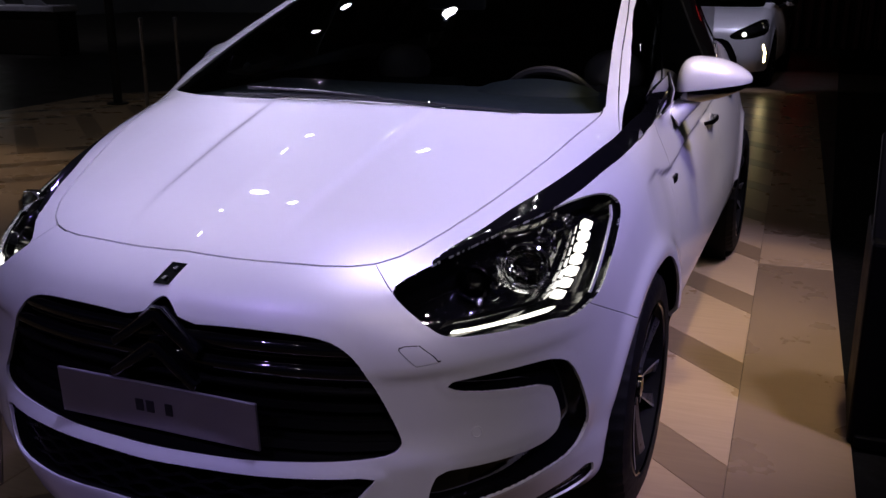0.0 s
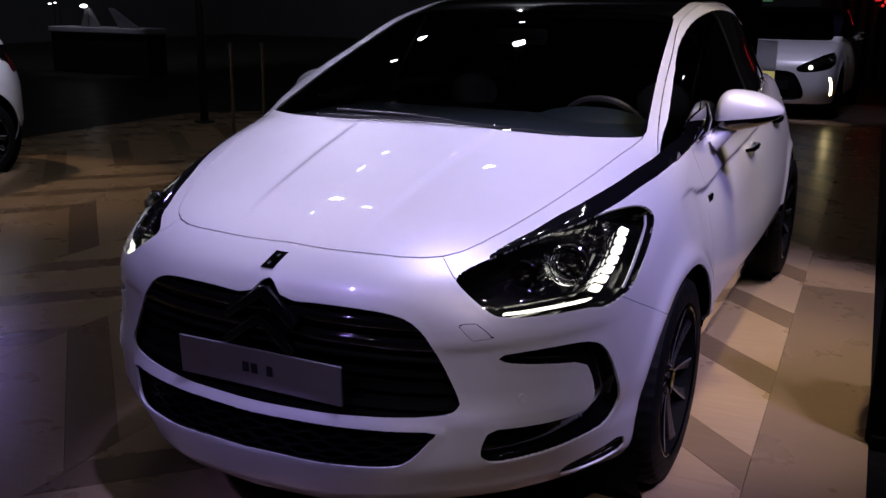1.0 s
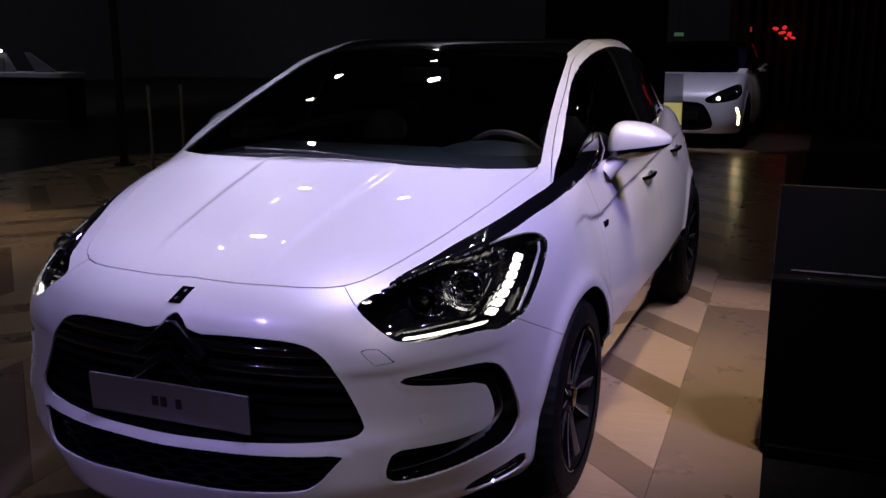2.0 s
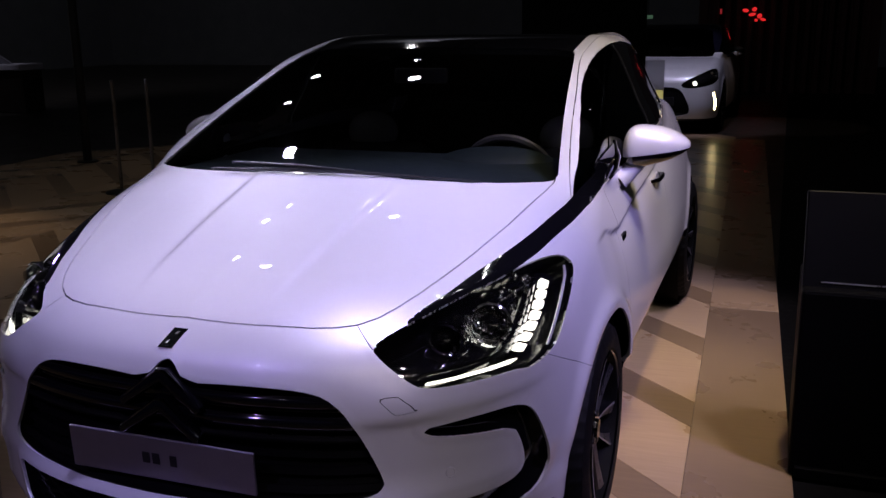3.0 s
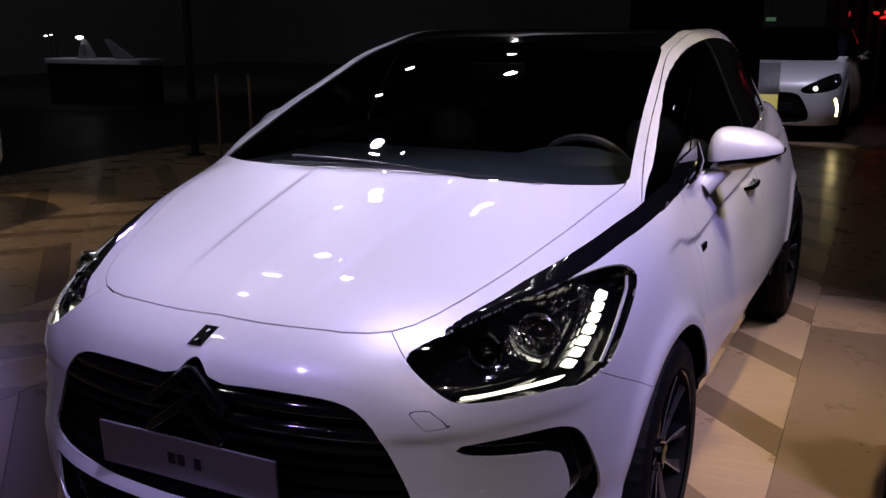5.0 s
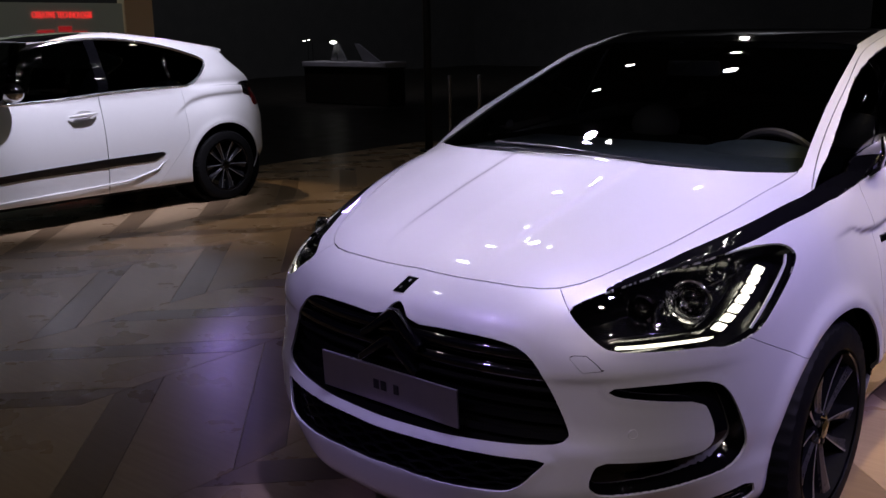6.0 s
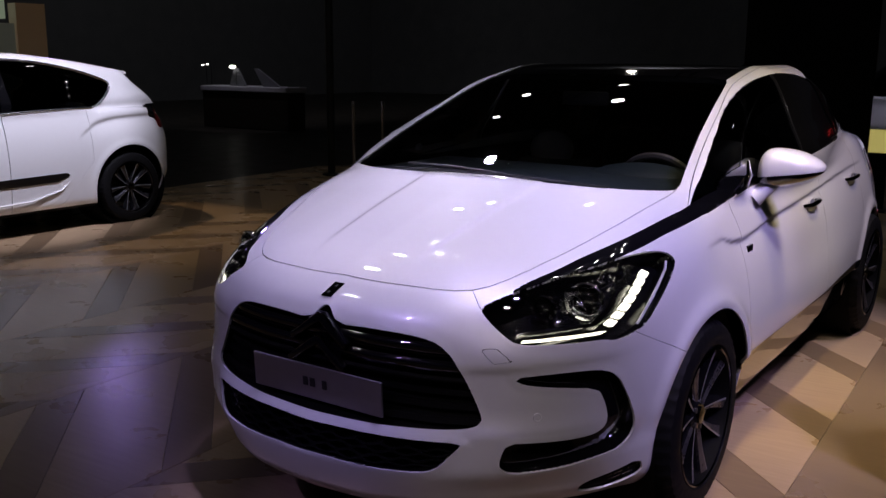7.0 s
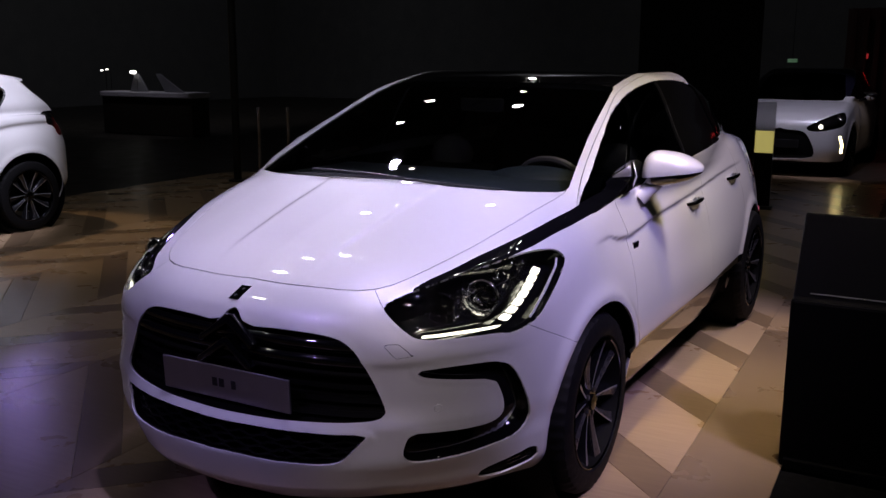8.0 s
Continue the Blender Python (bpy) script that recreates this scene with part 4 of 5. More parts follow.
        for k in range(7):
            f0, f1 = (k + 0.17) / 7, (k + 0.83) / 7
            q = lambda f, e: (0.893 + 0.143 * f + e * 0.0125 + 0.012 * math.sin(f * 3), 0.768 + 0.134 * f - e * 0.006)
            cell, _ = side.cut(outline(u, side.v[:, 2], [q(f0, -1), q(f0, 1), q(f1, 1), q(f1, -1)]))
            if len(cell.t):
                skin("led_cell", cell.moved(-0.022).rim(0.014), LED, lamp, "lit lamp cell")
        rnd = random.Random(5)
        edge_line, _ = side.cut(outline(u, side.v[:, 2], [(0.982, 0.757), (1.045, 0.822), (1.10, 0.886), (1.106, 0.908), (1.100, 0.910), (1.093, 0.889), (1.038, 0.827), (0.976, 0.761)]))
        skin("edge_line", edge_line.moved(-0.004).rim(0.004), PAINT, lamp, "thin pale edge line")
        facet = bmesh.new()
        bmesh.ops.create_uvsphere(facet, u_segments=10, v_segments=6, radius=0.6)
        glint = bpy.data.meshes.new("reflector_facet")
        facet.to_mesh(glint)
        facet.free()
        glint.materials.append(CHROME)
        for k in range(44):
            f = rnd.random()
            uu, zz = 0.70 + 0.26 * f + 0.03 * rnd.random(), 0.80 + 0.09 * f + 0.06 * rnd.random()
            i = np.argmin((u - uu) ** 2 + (side.v[:, 2] - zz) ** 2)
            ob = new("reflector_facet", glint)
            ob.parent = lamp
            ob.matrix_local = Matrix.LocRotScale(Vector(side.v[i]) - 0.035 * Vector(side.n[i]), Euler((rnd.random() * 3, rnd.random() * 3, rnd.random() * 3)), Vector((0.020, 0.006, 0.010)))
        for uu, zz, r0, lit in ((0.785, 0.836, 0.050, True), (0.658, 0.820, 0.036, False)):
            i = np.argmin((u - uu) ** 2 + (side.v[:, 2] - zz) ** 2)
            p = Vector(side.v[i]) + Vector((0.0, 0.075, -0.004))
            m = Matrix.Translation(p) @ Matrix.Rotation(radians(-90 + sg * 12), 4, "Z")
            part("projector_ring", lathe([(0.0, r0), (0.022, r0 + 0.004), (0.026, r0), (0.02, r0 * 0.86), (-0.02, r0 * 0.62)], m, 40), CHROME if lit else DARK_CHROME, lamp, "", True)
            if lit:
                arc = np.linspace(radians(165), radians(290), 15)
                moon = [(1.28 * r0 * math.cos(a), 1.22 * r0 * math.sin(a)) for a in arc] + [(1.0 * r0 * math.cos(a) + 0.006, 0.98 * r0 * math.sin(a) + 0.006) for a in arc[::-1]]
                part("reflector_bowl", prism(moon, lambda u, w, d: m @ Vector((0.024 - d, u, w)), 0.012), BRIGHT_TRIM, lamp, "bright crescent round the projector")
            part("projector_lens", lathe([(0.03 * math.cos(a) - 0.005, r0 * 0.64 * math.sin(a)) for a in np.linspace(0.001, 1.57, 9)], m, 32), GLOSS_BLACK, lamp, "", True)
    plane = lambda u, w, d: (u - 0.012 + 0.012 * (w - 0.5), 0.098 + 0.052 * w - 0.003 * (1 - w) + 0.8 * d, 0.800 + 0.046 * w - 0.6 * d)
    part("bonnet_badge", prism([(-0.021, 0.12), (0.018, 0.12), (0.030, 0.92), (-0.009, 0.92)], plane, 0.012), DARK_CHROME, root, "small dark chrome badge")
    for u0, w0 in ((0.012, 0.72), (0.000, 0.34)):
        part("badge_mark", prism([(u0 - 0.006, w0 - 0.05), (u0 + 0.002, w0 - 0.07), (u0 + 0.005, w0 + 0.05), (u0 - 0.002, w0 + 0.06)], lambda u, w, d: tuple(Vector(plane(u, w, d)) - Vector((0, 0.0035, -0.0026))), 0.004), BRIGHT_TRIM, root)
    # wheels
    for k, (sg, y0) in enumerate(((1, 1.0), (-1, 1.0), (1, 3.69), (-1, 3.69))):
        wheel("wheel", root, (sg * 0.785, y0, 0.333), 0.333, 0.238, 0.225, sg < 0, 5, GLOSS_BLACK, INNER_BLACK, SPOKE_GREY)
    # mirrors
    for sg in (1, -1):
        mir = new("door_mirror")
        mir.parent = root

        def shape(x, y, z):
            a = (sg * x - 0.927) / 0.112
            q = np.clip(a, -1, 1)
            up, down = 0.088 - 0.030 * (q + 0.2) - 0.010 * q * q, 0.068 - 0.030 * (q + 1) * 0.5
            h = z - 1.106 - 0.012 * q
            b = np.where(h > 0, h / up, h / down)
            d = (np.where(a < 0, np.abs(a) ** 5, np.abs(a) ** 2.2) + np.abs((y - 1.70 - 0.04 * a) / 0.085) ** 2.4 + np.abs(b) ** 2.3 + 1e-9) ** 0.42
            return d * 0.075 - 0.075
        m = net(shape, (sg * 0.925 - 0.16, 1.56, 0.98), (sg * 0.925 + 0.16, 1.84, 1.24), 0.008)
        lowp, top = m.cut(m.v[:, 2] - 1.088 - 0.12 * (sg * m.v[:, 0] - 0.85))
        glassy, top = top.cut(1.752 - top.v[:, 1])
        skin("mirror_shell", top.rim(0.008), PAINT, mir)
        skin("mirror_base", lowp.moved(-0.002), GLOSS_BLACK, mir, "glossy black mirror underside")
        skin("mirror_back", glassy.moved(-0.01), SATIN_BLACK, mir)
        part("mirror_arm", tube([(sg * 0.81, 1.62, 1.0), (sg * 0.845, 1.64, 1.035), (sg * 0.885, 1.67, 1.075)], [0.036, 0.03, 0.024], 12), PAINT, mir, "", True)
        part("sail_trim", tube([(sg * 0.812, 1.40, 1.040), (sg * 0.820, 1.48, 1.058), (sg * 0.818, 1.535, 1.095), (sg * 0.80, 1.56, 1.15)], [0.004, 0.009, 0.010, 0.004], 10), CHROME, mir, "", True)
    # door handles, side badge, sill mouldings, wipers
    for sg in (1, -1):
        for y0, z0 in ((2.40, 0.885), (3.25, 0.915)):
            x0 = flank(c, y0, z0)
            h = new("door_handle")
            h.parent = root
            part("handle_cup", lathe([(0.002, 0.0), (0.003, 0.035), (0.006, 0.045), (0.0, 0.05)], Matrix.Translation((sg * (x0 + 0.006), y0 - 0.02, z0 - 0.018)) @ Matrix.Diagonal((sg, 1.25, 1.0, 1)), 24), HANDLE_SILVER, h, "silver handle scoop", True)
            part("handle_grip", tube([(sg * (x0 - 0.004), y0 - 0.11, z0), (sg * (x0 + 0.025), y0 - 0.07, z0 + 0.004), (sg * (x0 + 0.030), y0, z0 + 0.008), (sg * (x0 + 0.024), y0 + 0.07, z0 + 0.008), (sg * (x0 - 0.004), y0 + 0.1, z0 + 0.006)], [0.007, 0.010, 0.011, 0.010, 0.007], 10), DARK_CHROME, h, "dark chrome grip", True)
        xb = sg * flank(c, 1.46, 0.838)
        part("side_badge", block(xb - 0.006, xb + 0.006, 1.43, 1.49, 0.824, 0.85, 0.004), GLOSS_BLACK, root)
    for pts in ([(-0.42, 0.955, 1.095), (-0.1, 0.95, 1.103), (0.08, 0.95, 1.104), (0.5, 0.985, 1.087)], [(0.10, 0.95, 1.108), (-0.10, 0.956, 1.115), (-0.35, 0.975, 1.115)]):
        part("wiper", tube(pts, [0.004, 0.007, 0.006, 0.003][:len(pts)], 8), SATIN_BLACK, root)
    for sg in (1, -1):
        xr = flank(c, 4.25, 0.58)
        # reflector made to glow itself, for the tail lamp's red light on it
        part("tail_reflector", block(sg * xr - 0.012, sg * xr + 0.012, 4.22, 4.30, 0.55, 0.61, 0.005), RED_DIM, root, "small red rear reflector with a glow of its own")
    for side in halves(tail):
        skin("tail_lamp", side.moved(0.002).rim(0.02), RED_LAMP, root, "red tail lamp")
    cabin(root)
    return root


def cabin(root):
    """Dashboard, wheel, seats and inner mirror, seen darkly through the glass."""
    ins = new("interior")
    ins.parent = root
    part("dashboard", block(-0.72, 0.72, 1.04, 1.75, 0.72, 1.062, 0.05), DASH, ins, "", True)
    bm = bmesh.new()
    bmesh.ops.create_uvsphere(bm, u_segments=24, v_segments=12, radius=1, matrix=Matrix.LocRotScale((0.36, 1.62, 1.04), None, (0.23, 0.14, 0.065)))
    part("instrument_hood", bm, DASH, ins, "", True)
    ring = [(0.36 + 0.18 * math.cos(a), 1.80 - 0.07 * math.sin(a), 0.96 + 0.165 * math.sin(a)) for a in np.linspace(0, 2 * math.pi, 33)]
    part("steering_wheel", tube(ring, 0.016, 8), CLOTH, ins, "", True)
    part("cabin_floor", block(-0.74, 0.74, 1.2, 4.0, 0.3, 0.34), INNER_BLACK, ins)
    for x0 in (-0.37, 0.37):
        seat = part("seat", block(x0 - 0.25, x0 + 0.25, 1.75, 2.3, 0.40, 0.60, 0.06), CLOTH, ins, "", True)
        back = part("seat_back", block(-0.24, 0.24, -0.07, 0.07, 0.0, 0.62, 0.06), CLOTH, ins, "", True)
        back.matrix_local = pose(x0 * 1.1, 2.18, 0.42, -16, 0, 0)
        pad = bmesh.new()
        bmesh.ops.create_uvsphere(pad, u_segments=20, v_segments=12, radius=1, matrix=Matrix.LocRotScale((0, 0, 0.09), None, (0.125, 0.055, 0.095)))
        rest = part("headrest", pad, PALE_LEATHER, ins, "", True)
        rest.matrix_local = pose(x0 * 1.25, 2.34, 0.97, -10, 0, 0)
    part("rear_bench", block(-0.65, 0.65, 3.3, 3.6, 0.5, 1.1, 0.08), CLOTH, ins, "", True)
    part("inner_mirror", block(-0.11, 0.11, 1.78, 1.81, 1.32, 1.38, 0.012), SATIN_BLACK, ins, "", True)


# ---- structure: floor boards, dark hall ----
def room():
    floor = link("floor", [(-24, -12, -0.006), (1.36, -12, -0.006), (1.36, 30, -0.006), (-24, 30, -0.006)], [(0, 1, 2, 3)], FLOOR_DARK)
    tagged(floor, "dark polished floor under large wooden boards", "floor", kind="structure")
    tagged(link("carpet", [(1.30, -12, -0.012), (14, -12, -0.012), (14, 30, -0.012), (1.30, 30, -0.012)], [(0, 1, 2, 3)], CARPET), "matt black floor covering beside the boards", "carpet", kind="structure")
    for name, v in (("wall_north", (-24, 14, 29.8, 30, 0, 7)), ("wall_south", (-24, 14, -12.2, -12, 0, 7)), ("wall_west", (-24.2, -24, -12, 30, 0, 7)), ("wall_east", (14, 14.2, -12, 30, 0, 7))):
        tagged(part(name, block(*v), HALL), "matt black hall wall", "wall", kind="structure")
    tagged(part("ceiling", block(-24, 14, -12, 30, 7, 7.2), HALL), "matt black hall ceiling", "ceiling", kind="structure")
    return floor


def floor_boards(floor):
    """Wide light and narrow dark boards, laid aslant in columns."""
    def board(extent, slant, width):
        g, b, h = 0.0007, 0.0012, 0.006
        def ring(i, z):
            x0, x1, lo, hi = i, width - i, i * 1.4, extent - i * 1.4
            return [(x0, slant * x0 + lo, z), (x1, slant * x1 + lo, z), (x1, slant * x1 + hi, z), (x0, slant * x0 + hi, z)]
        v = ring(g, -h) + ring(g, -b) + ring(g + b, 0)
        f = [(8, 9, 10, 11)] + [(k + a, k + (a + 1) % 4, k + 4 + (a + 1) % 4, k + 4 + a) for k in (0, 4) for a in range(4)]
        me = bpy.data.meshes.new("board")
        me.from_pydata(v, [], f)
        me.materials.append(BOARD if extent > 0.3 else BOARD_DARK)
        return me
    kinds = {(e, s): board(e, s, 1.0) for e in (0.59, 0.25) for s in (-1.0, 1.0)}
    turn = pose(1.07, 2.0, 0, 0, 0, 2.0)
    for col in range(8):
        slant = -1.0 if col % 2 == 0 else 1.0
        x0 = -1.0 * (col + 1)
        start = 0.08 if slant < 0 else -0.92
        top = 11.0 if col < 3 else 8.0
        n = 0
        y = start - 6.7 + (0.3 if col > 3 else 0)
        while y < top - 2:
            for e in (0.59, 0.25):
                ob = new("board", kinds[e, slant])
                ob.parent = floor
                ob.matrix_world = turn @ pose(x0, y + (1.0 if slant < 0 else 0), 0)
                y += e
    for y0, length, material in ((-9.5, 4.0, BOARD_EDGE), (-5.5, 4.0, BOARD_EDGE), (-2.5, 4.0, BOARD_EDGE), (1.5, 0.62, BOARD), (2.12, 3.0, BOARD_DARK), (5.12, 4.0, BOARD_EDGE)):
        me = board(length, 0.0, 0.36)
        me.materials[0] = material
        ob = new("border_board", me)
        ob.parent = floor
        ob.matrix_world = turn @ pose(0.0, y0, 0)


def mid_car():
    c = MID_CAR
    root = empty("car", Matrix.Translation((-6.355, -0.02, 0)), "white five-door car with black side moulding and chrome window line", "car", "white cars on display")
    s = net(lambda x, y, z: car_field(c, x, y, z), (-1.05, -0.2, 0.1), (1.05, 4.5, 1.65), 0.016)
    for y0 in c["axles"]:
        r = np.hypot(s.v[:, 1] - y0, s.v[:, 2] - 0.33)
        _, s = s.cut(np.where(np.abs(s.v[:, 0]) > 0.5, r - 0.385, 1.0))
        for sg in (-1, 1):
            part("wheel_house", lathe([(0.0, 0.383), (0.36, 0.388)], Matrix.Translation((0.5 if sg > 0 else -0.86, y0, 0.33)), 48), INNER_BLACK, root, "", True)
    under, s = s.cut(np.where(s.n[:, 2] < -0.3, s.v[:, 2] - 0.215, 1.0))
    skin("underbody", under, INNER_BLACK, root)
    screen, s = s.cut(top_shape(s, [(0, 0.93), (0.5, 0.98), (0.7, 1.08), (0.60, 1.6), (0.56, 1.98), (0, 1.95), (-0.3, 1.95), (-0.3, 0.93)], 1, 1.0))
    skin("windscreen", screen.moved(-0.003), SCREEN_GLASS, root)
    roof, s = s.cut(top_shape(s, [(0, 1.96), (0.56, 1.99), (0.56, 2.2), (0.5, 2.45), (0, 2.5), (-0.3, 2.5), (-0.3, 1.96)], 1, 1.2))
    skin("roof_pane", roof.moved(-0.002), GLOSS_BLACK, root)
    shape = [(1.15, 1.05), (1.45, 1.24), (1.75, 1.38), (1.96, 1.43), (2.17, 1.457), (2.42, 1.472), (2.67, 1.46), (2.92, 1.424), (3.19, 1.362), (3.42, 1.285), (3.45, 1.255), (3.435, 1.225), (3.32, 1.13), (3.21, 1.072), (3.10, 1.068), (2.8, 1.067), (2.4, 1.055), (2.08, 1.032), (1.8, 1.018), (1.3, 1.0)]
    trim, s = s.cut(side_shape(s, shape, 1) - 0.020)
    frame_part, win = trim.finer().cut(-side_shape(trim.finer(), shape, 1))
    for side in halves(frame_part):
        side = side.finer()
        round_off = np.clip(1 - ((side_shape(side, shape, 1) - 0.010) / 0.0105) ** 2, 0, 1)
        skin("window_trim", side.lifted(0.0015 + 0.009 * round_off).rim(0.01), BRIGHT_TRIM, root, "chrome window line")
    fore, rest = win.cut(win.v[:, 1] - 2.33)
    post, aft = rest.cut(rest.v[:, 1] - 2.42)
    for p in (fore, aft):
        for side in halves(p):
            skin("door_window", side.moved(-0.004), WINDOW, root)
    for side in halves(post):
        skin("window_pillar", side.rim(0.01), GLOSS_BLACK, root)
    hatch, s = s.cut(np.where((s.v[:, 1] > 3.6) & (np.abs(s.v[:, 0]) < 0.58), np.maximum(1.04 - s.v[:, 2], s.v[:, 2] - 1.29), 1.0))
    skin("rear_window", hatch.moved(-0.002), WINDOW, root)
    lamp, s = s.cut(np.where(s.v[:, 1] > 3.6, side_shape(s, [(3.79, 1.04), (3.90, 1.075), (4.05, 1.05), (4.12, 0.90), (3.99, 0.84), (3.90, 0.845), (3.885, 0.93), (3.79, 0.955)], 1), 1.0))
    red, dark = lamp.finer().cut(np.maximum(3.895 - lamp.finer().v[:, 1], lamp.finer().v[:, 2] - 1.0))
    for side in halves(dark):
        skin("lamp_surround", side.moved(0.002), GLOSS_BLACK, root)
    for side in halves(red):
        skin("tail_lamp", side.moved(0.002), RED_LAMP, root, "red tail lamp")
    mould, s = s.cut(side_shape(s, [(1.1, 0.40), (1.7, 0.43), (2.30, 0.44), (2.75, 0.448), (2.88, 0.50), (2.83, 0.517), (2.3, 0.509), (1.7, 0.486), (1.1, 0.455)], 0))
    for side in halves(mould.finer()):
        skin("side_moulding", side.moved(0.008).rim(0.012), GLOSS_BLACK, root, "glossy black side moulding")
    front, s = gap(s, s.v[:, 1] - 1.30)
    skin("front_body", front.rim(0.01), PAINT, root)
    low, s2 = gap(s, np.where((s.v[:, 2] < 1.06), s.v[:, 1] - 2.325, 1.0), 0.003)
    aft, rear = gap(s2, np.where(s2.v[:, 2] < 1.06, s2.v[:, 1] - 3.12 + 0.9 * np.clip(0.6 - s2.v[:, 2], 0, 1), 1.0), 0.0015)
    for p in (low, aft):
        for side in halves(p):
            skin("door", side.rim(0.01), PAINT, root)
    skin("rear_body", rear.rim(0.01), PAINT, root)
    shell = net(lambda x, y, z: car_field(c, x, y, z) + 0.02, (-1.05, -0.2, 0.1), (1.05, 4.5, 1.65), 0.05)
    for y0 in c["axles"]:
        _, shell = shell.cut(np.where(np.abs(shell.v[:, 0]) > 0.4, np.hypot(shell.v[:, 1] - y0, shell.v[:, 2] - 0.33) - 0.40, 1.0))
    _, shell = shell.cut(np.where((shell.v[:, 1] > 0.9) & (shell.v[:, 1] < 3.7), 1.02 - shell.v[:, 2], 1.0))
    skin("inner_shell", shell, INNER_BLACK, root)
    part("roof_spoiler", prism([(3.40, 1.405), (3.58, 1.400), (3.735, 1.368), (3.75, 1.352), (3.70, 1.335), (3.60, 1.33)], lambda u, w, d: (-0.58 + d, u, w), 1.16), PAINT, root)
    part("roof_aerial", tube([(0.0, 2.9, 1.50), (0.0, 2.95, 1.54)], [0.012, 0.006], 8), GLOSS_BLACK, root)
    for sg in (1, -1):
        for y0 in (0.90, 3.51):
            wheel("wheel", root, (sg * 0.785, y0, 0.322), 0.322, 0.228, 0.22, sg < 0, 5, WHEEL_GREY, DARK_CHROME, WHEEL_GREY)
        part("lower_crease", tube([(sg * 0.895, 1.3, 0.262), (sg * 0.895, 2.0, 0.285), (sg * 0.895, 2.5, 0.305), (sg * 0.893, 2.78, 0.37), (sg * 0.892, 2.91, 0.47)], [0.008, 0.008, 0.008, 0.007, 0.003], 8), PAINT, root, "", True)
        h = new("door_handle")
        h.parent = root
        part("handle_cup", lathe([(0.0, 0.0), (0.001, 0.04), (0.005, 0.05)], Matrix.Translation((sg * 0.888, 2.15, 0.885)) @ Matrix.Diagonal((sg, 1.6, 0.7, 1)), 24), PAINT, h, "", True)
        part("handle_grip", tube([(sg * 0.885, 2.03, 0.875), (sg * 0.917, 2.08, 0.882), (sg * 0.92, 2.16, 0.888), (sg * 0.914, 2.22, 0.892), (sg * 0.885, 2.27, 0.894)], [0.009, 0.014, 0.015, 0.014, 0.01], 10), PAINT, h, "", True)
        m = new("door_mirror")
        m.parent = root
        bm = bmesh.new()
        bmesh.ops.create_uvsphere(bm, u_segments=24, v_segments=14, radius=1, matrix=Matrix.LocRotScale((sg * 0.98, 1.55, 1.10), None, (0.11, 0.085, 0.075)))
        part("mirror_shell", bm, CHROME, m, "chrome mirror shell", True)
        part("mirror_arm", tube([(sg * 0.84, 1.50, 1.02), (sg * 0.92, 1.53, 1.06)], 0.022, 10), GLOSS_BLACK, m, "", True)
    ins = new("interior")
    ins.parent = root
    for x0 in (-0.37, 0.37):
        b = part("seat_back", block(-0.24, 0.24, -0.07, 0.07, 0.0, 0.75, 0.06), CLOTH, ins, "", True)
        b.matrix_local = pose(x0, 2.35, 0.5, -14, 0, 0)
    part("rear_bench", block(-0.62, 0.62, 3.1, 3.3, 0.5, 1.1, 0.06), CLOTH, ins, "", True)
    return root


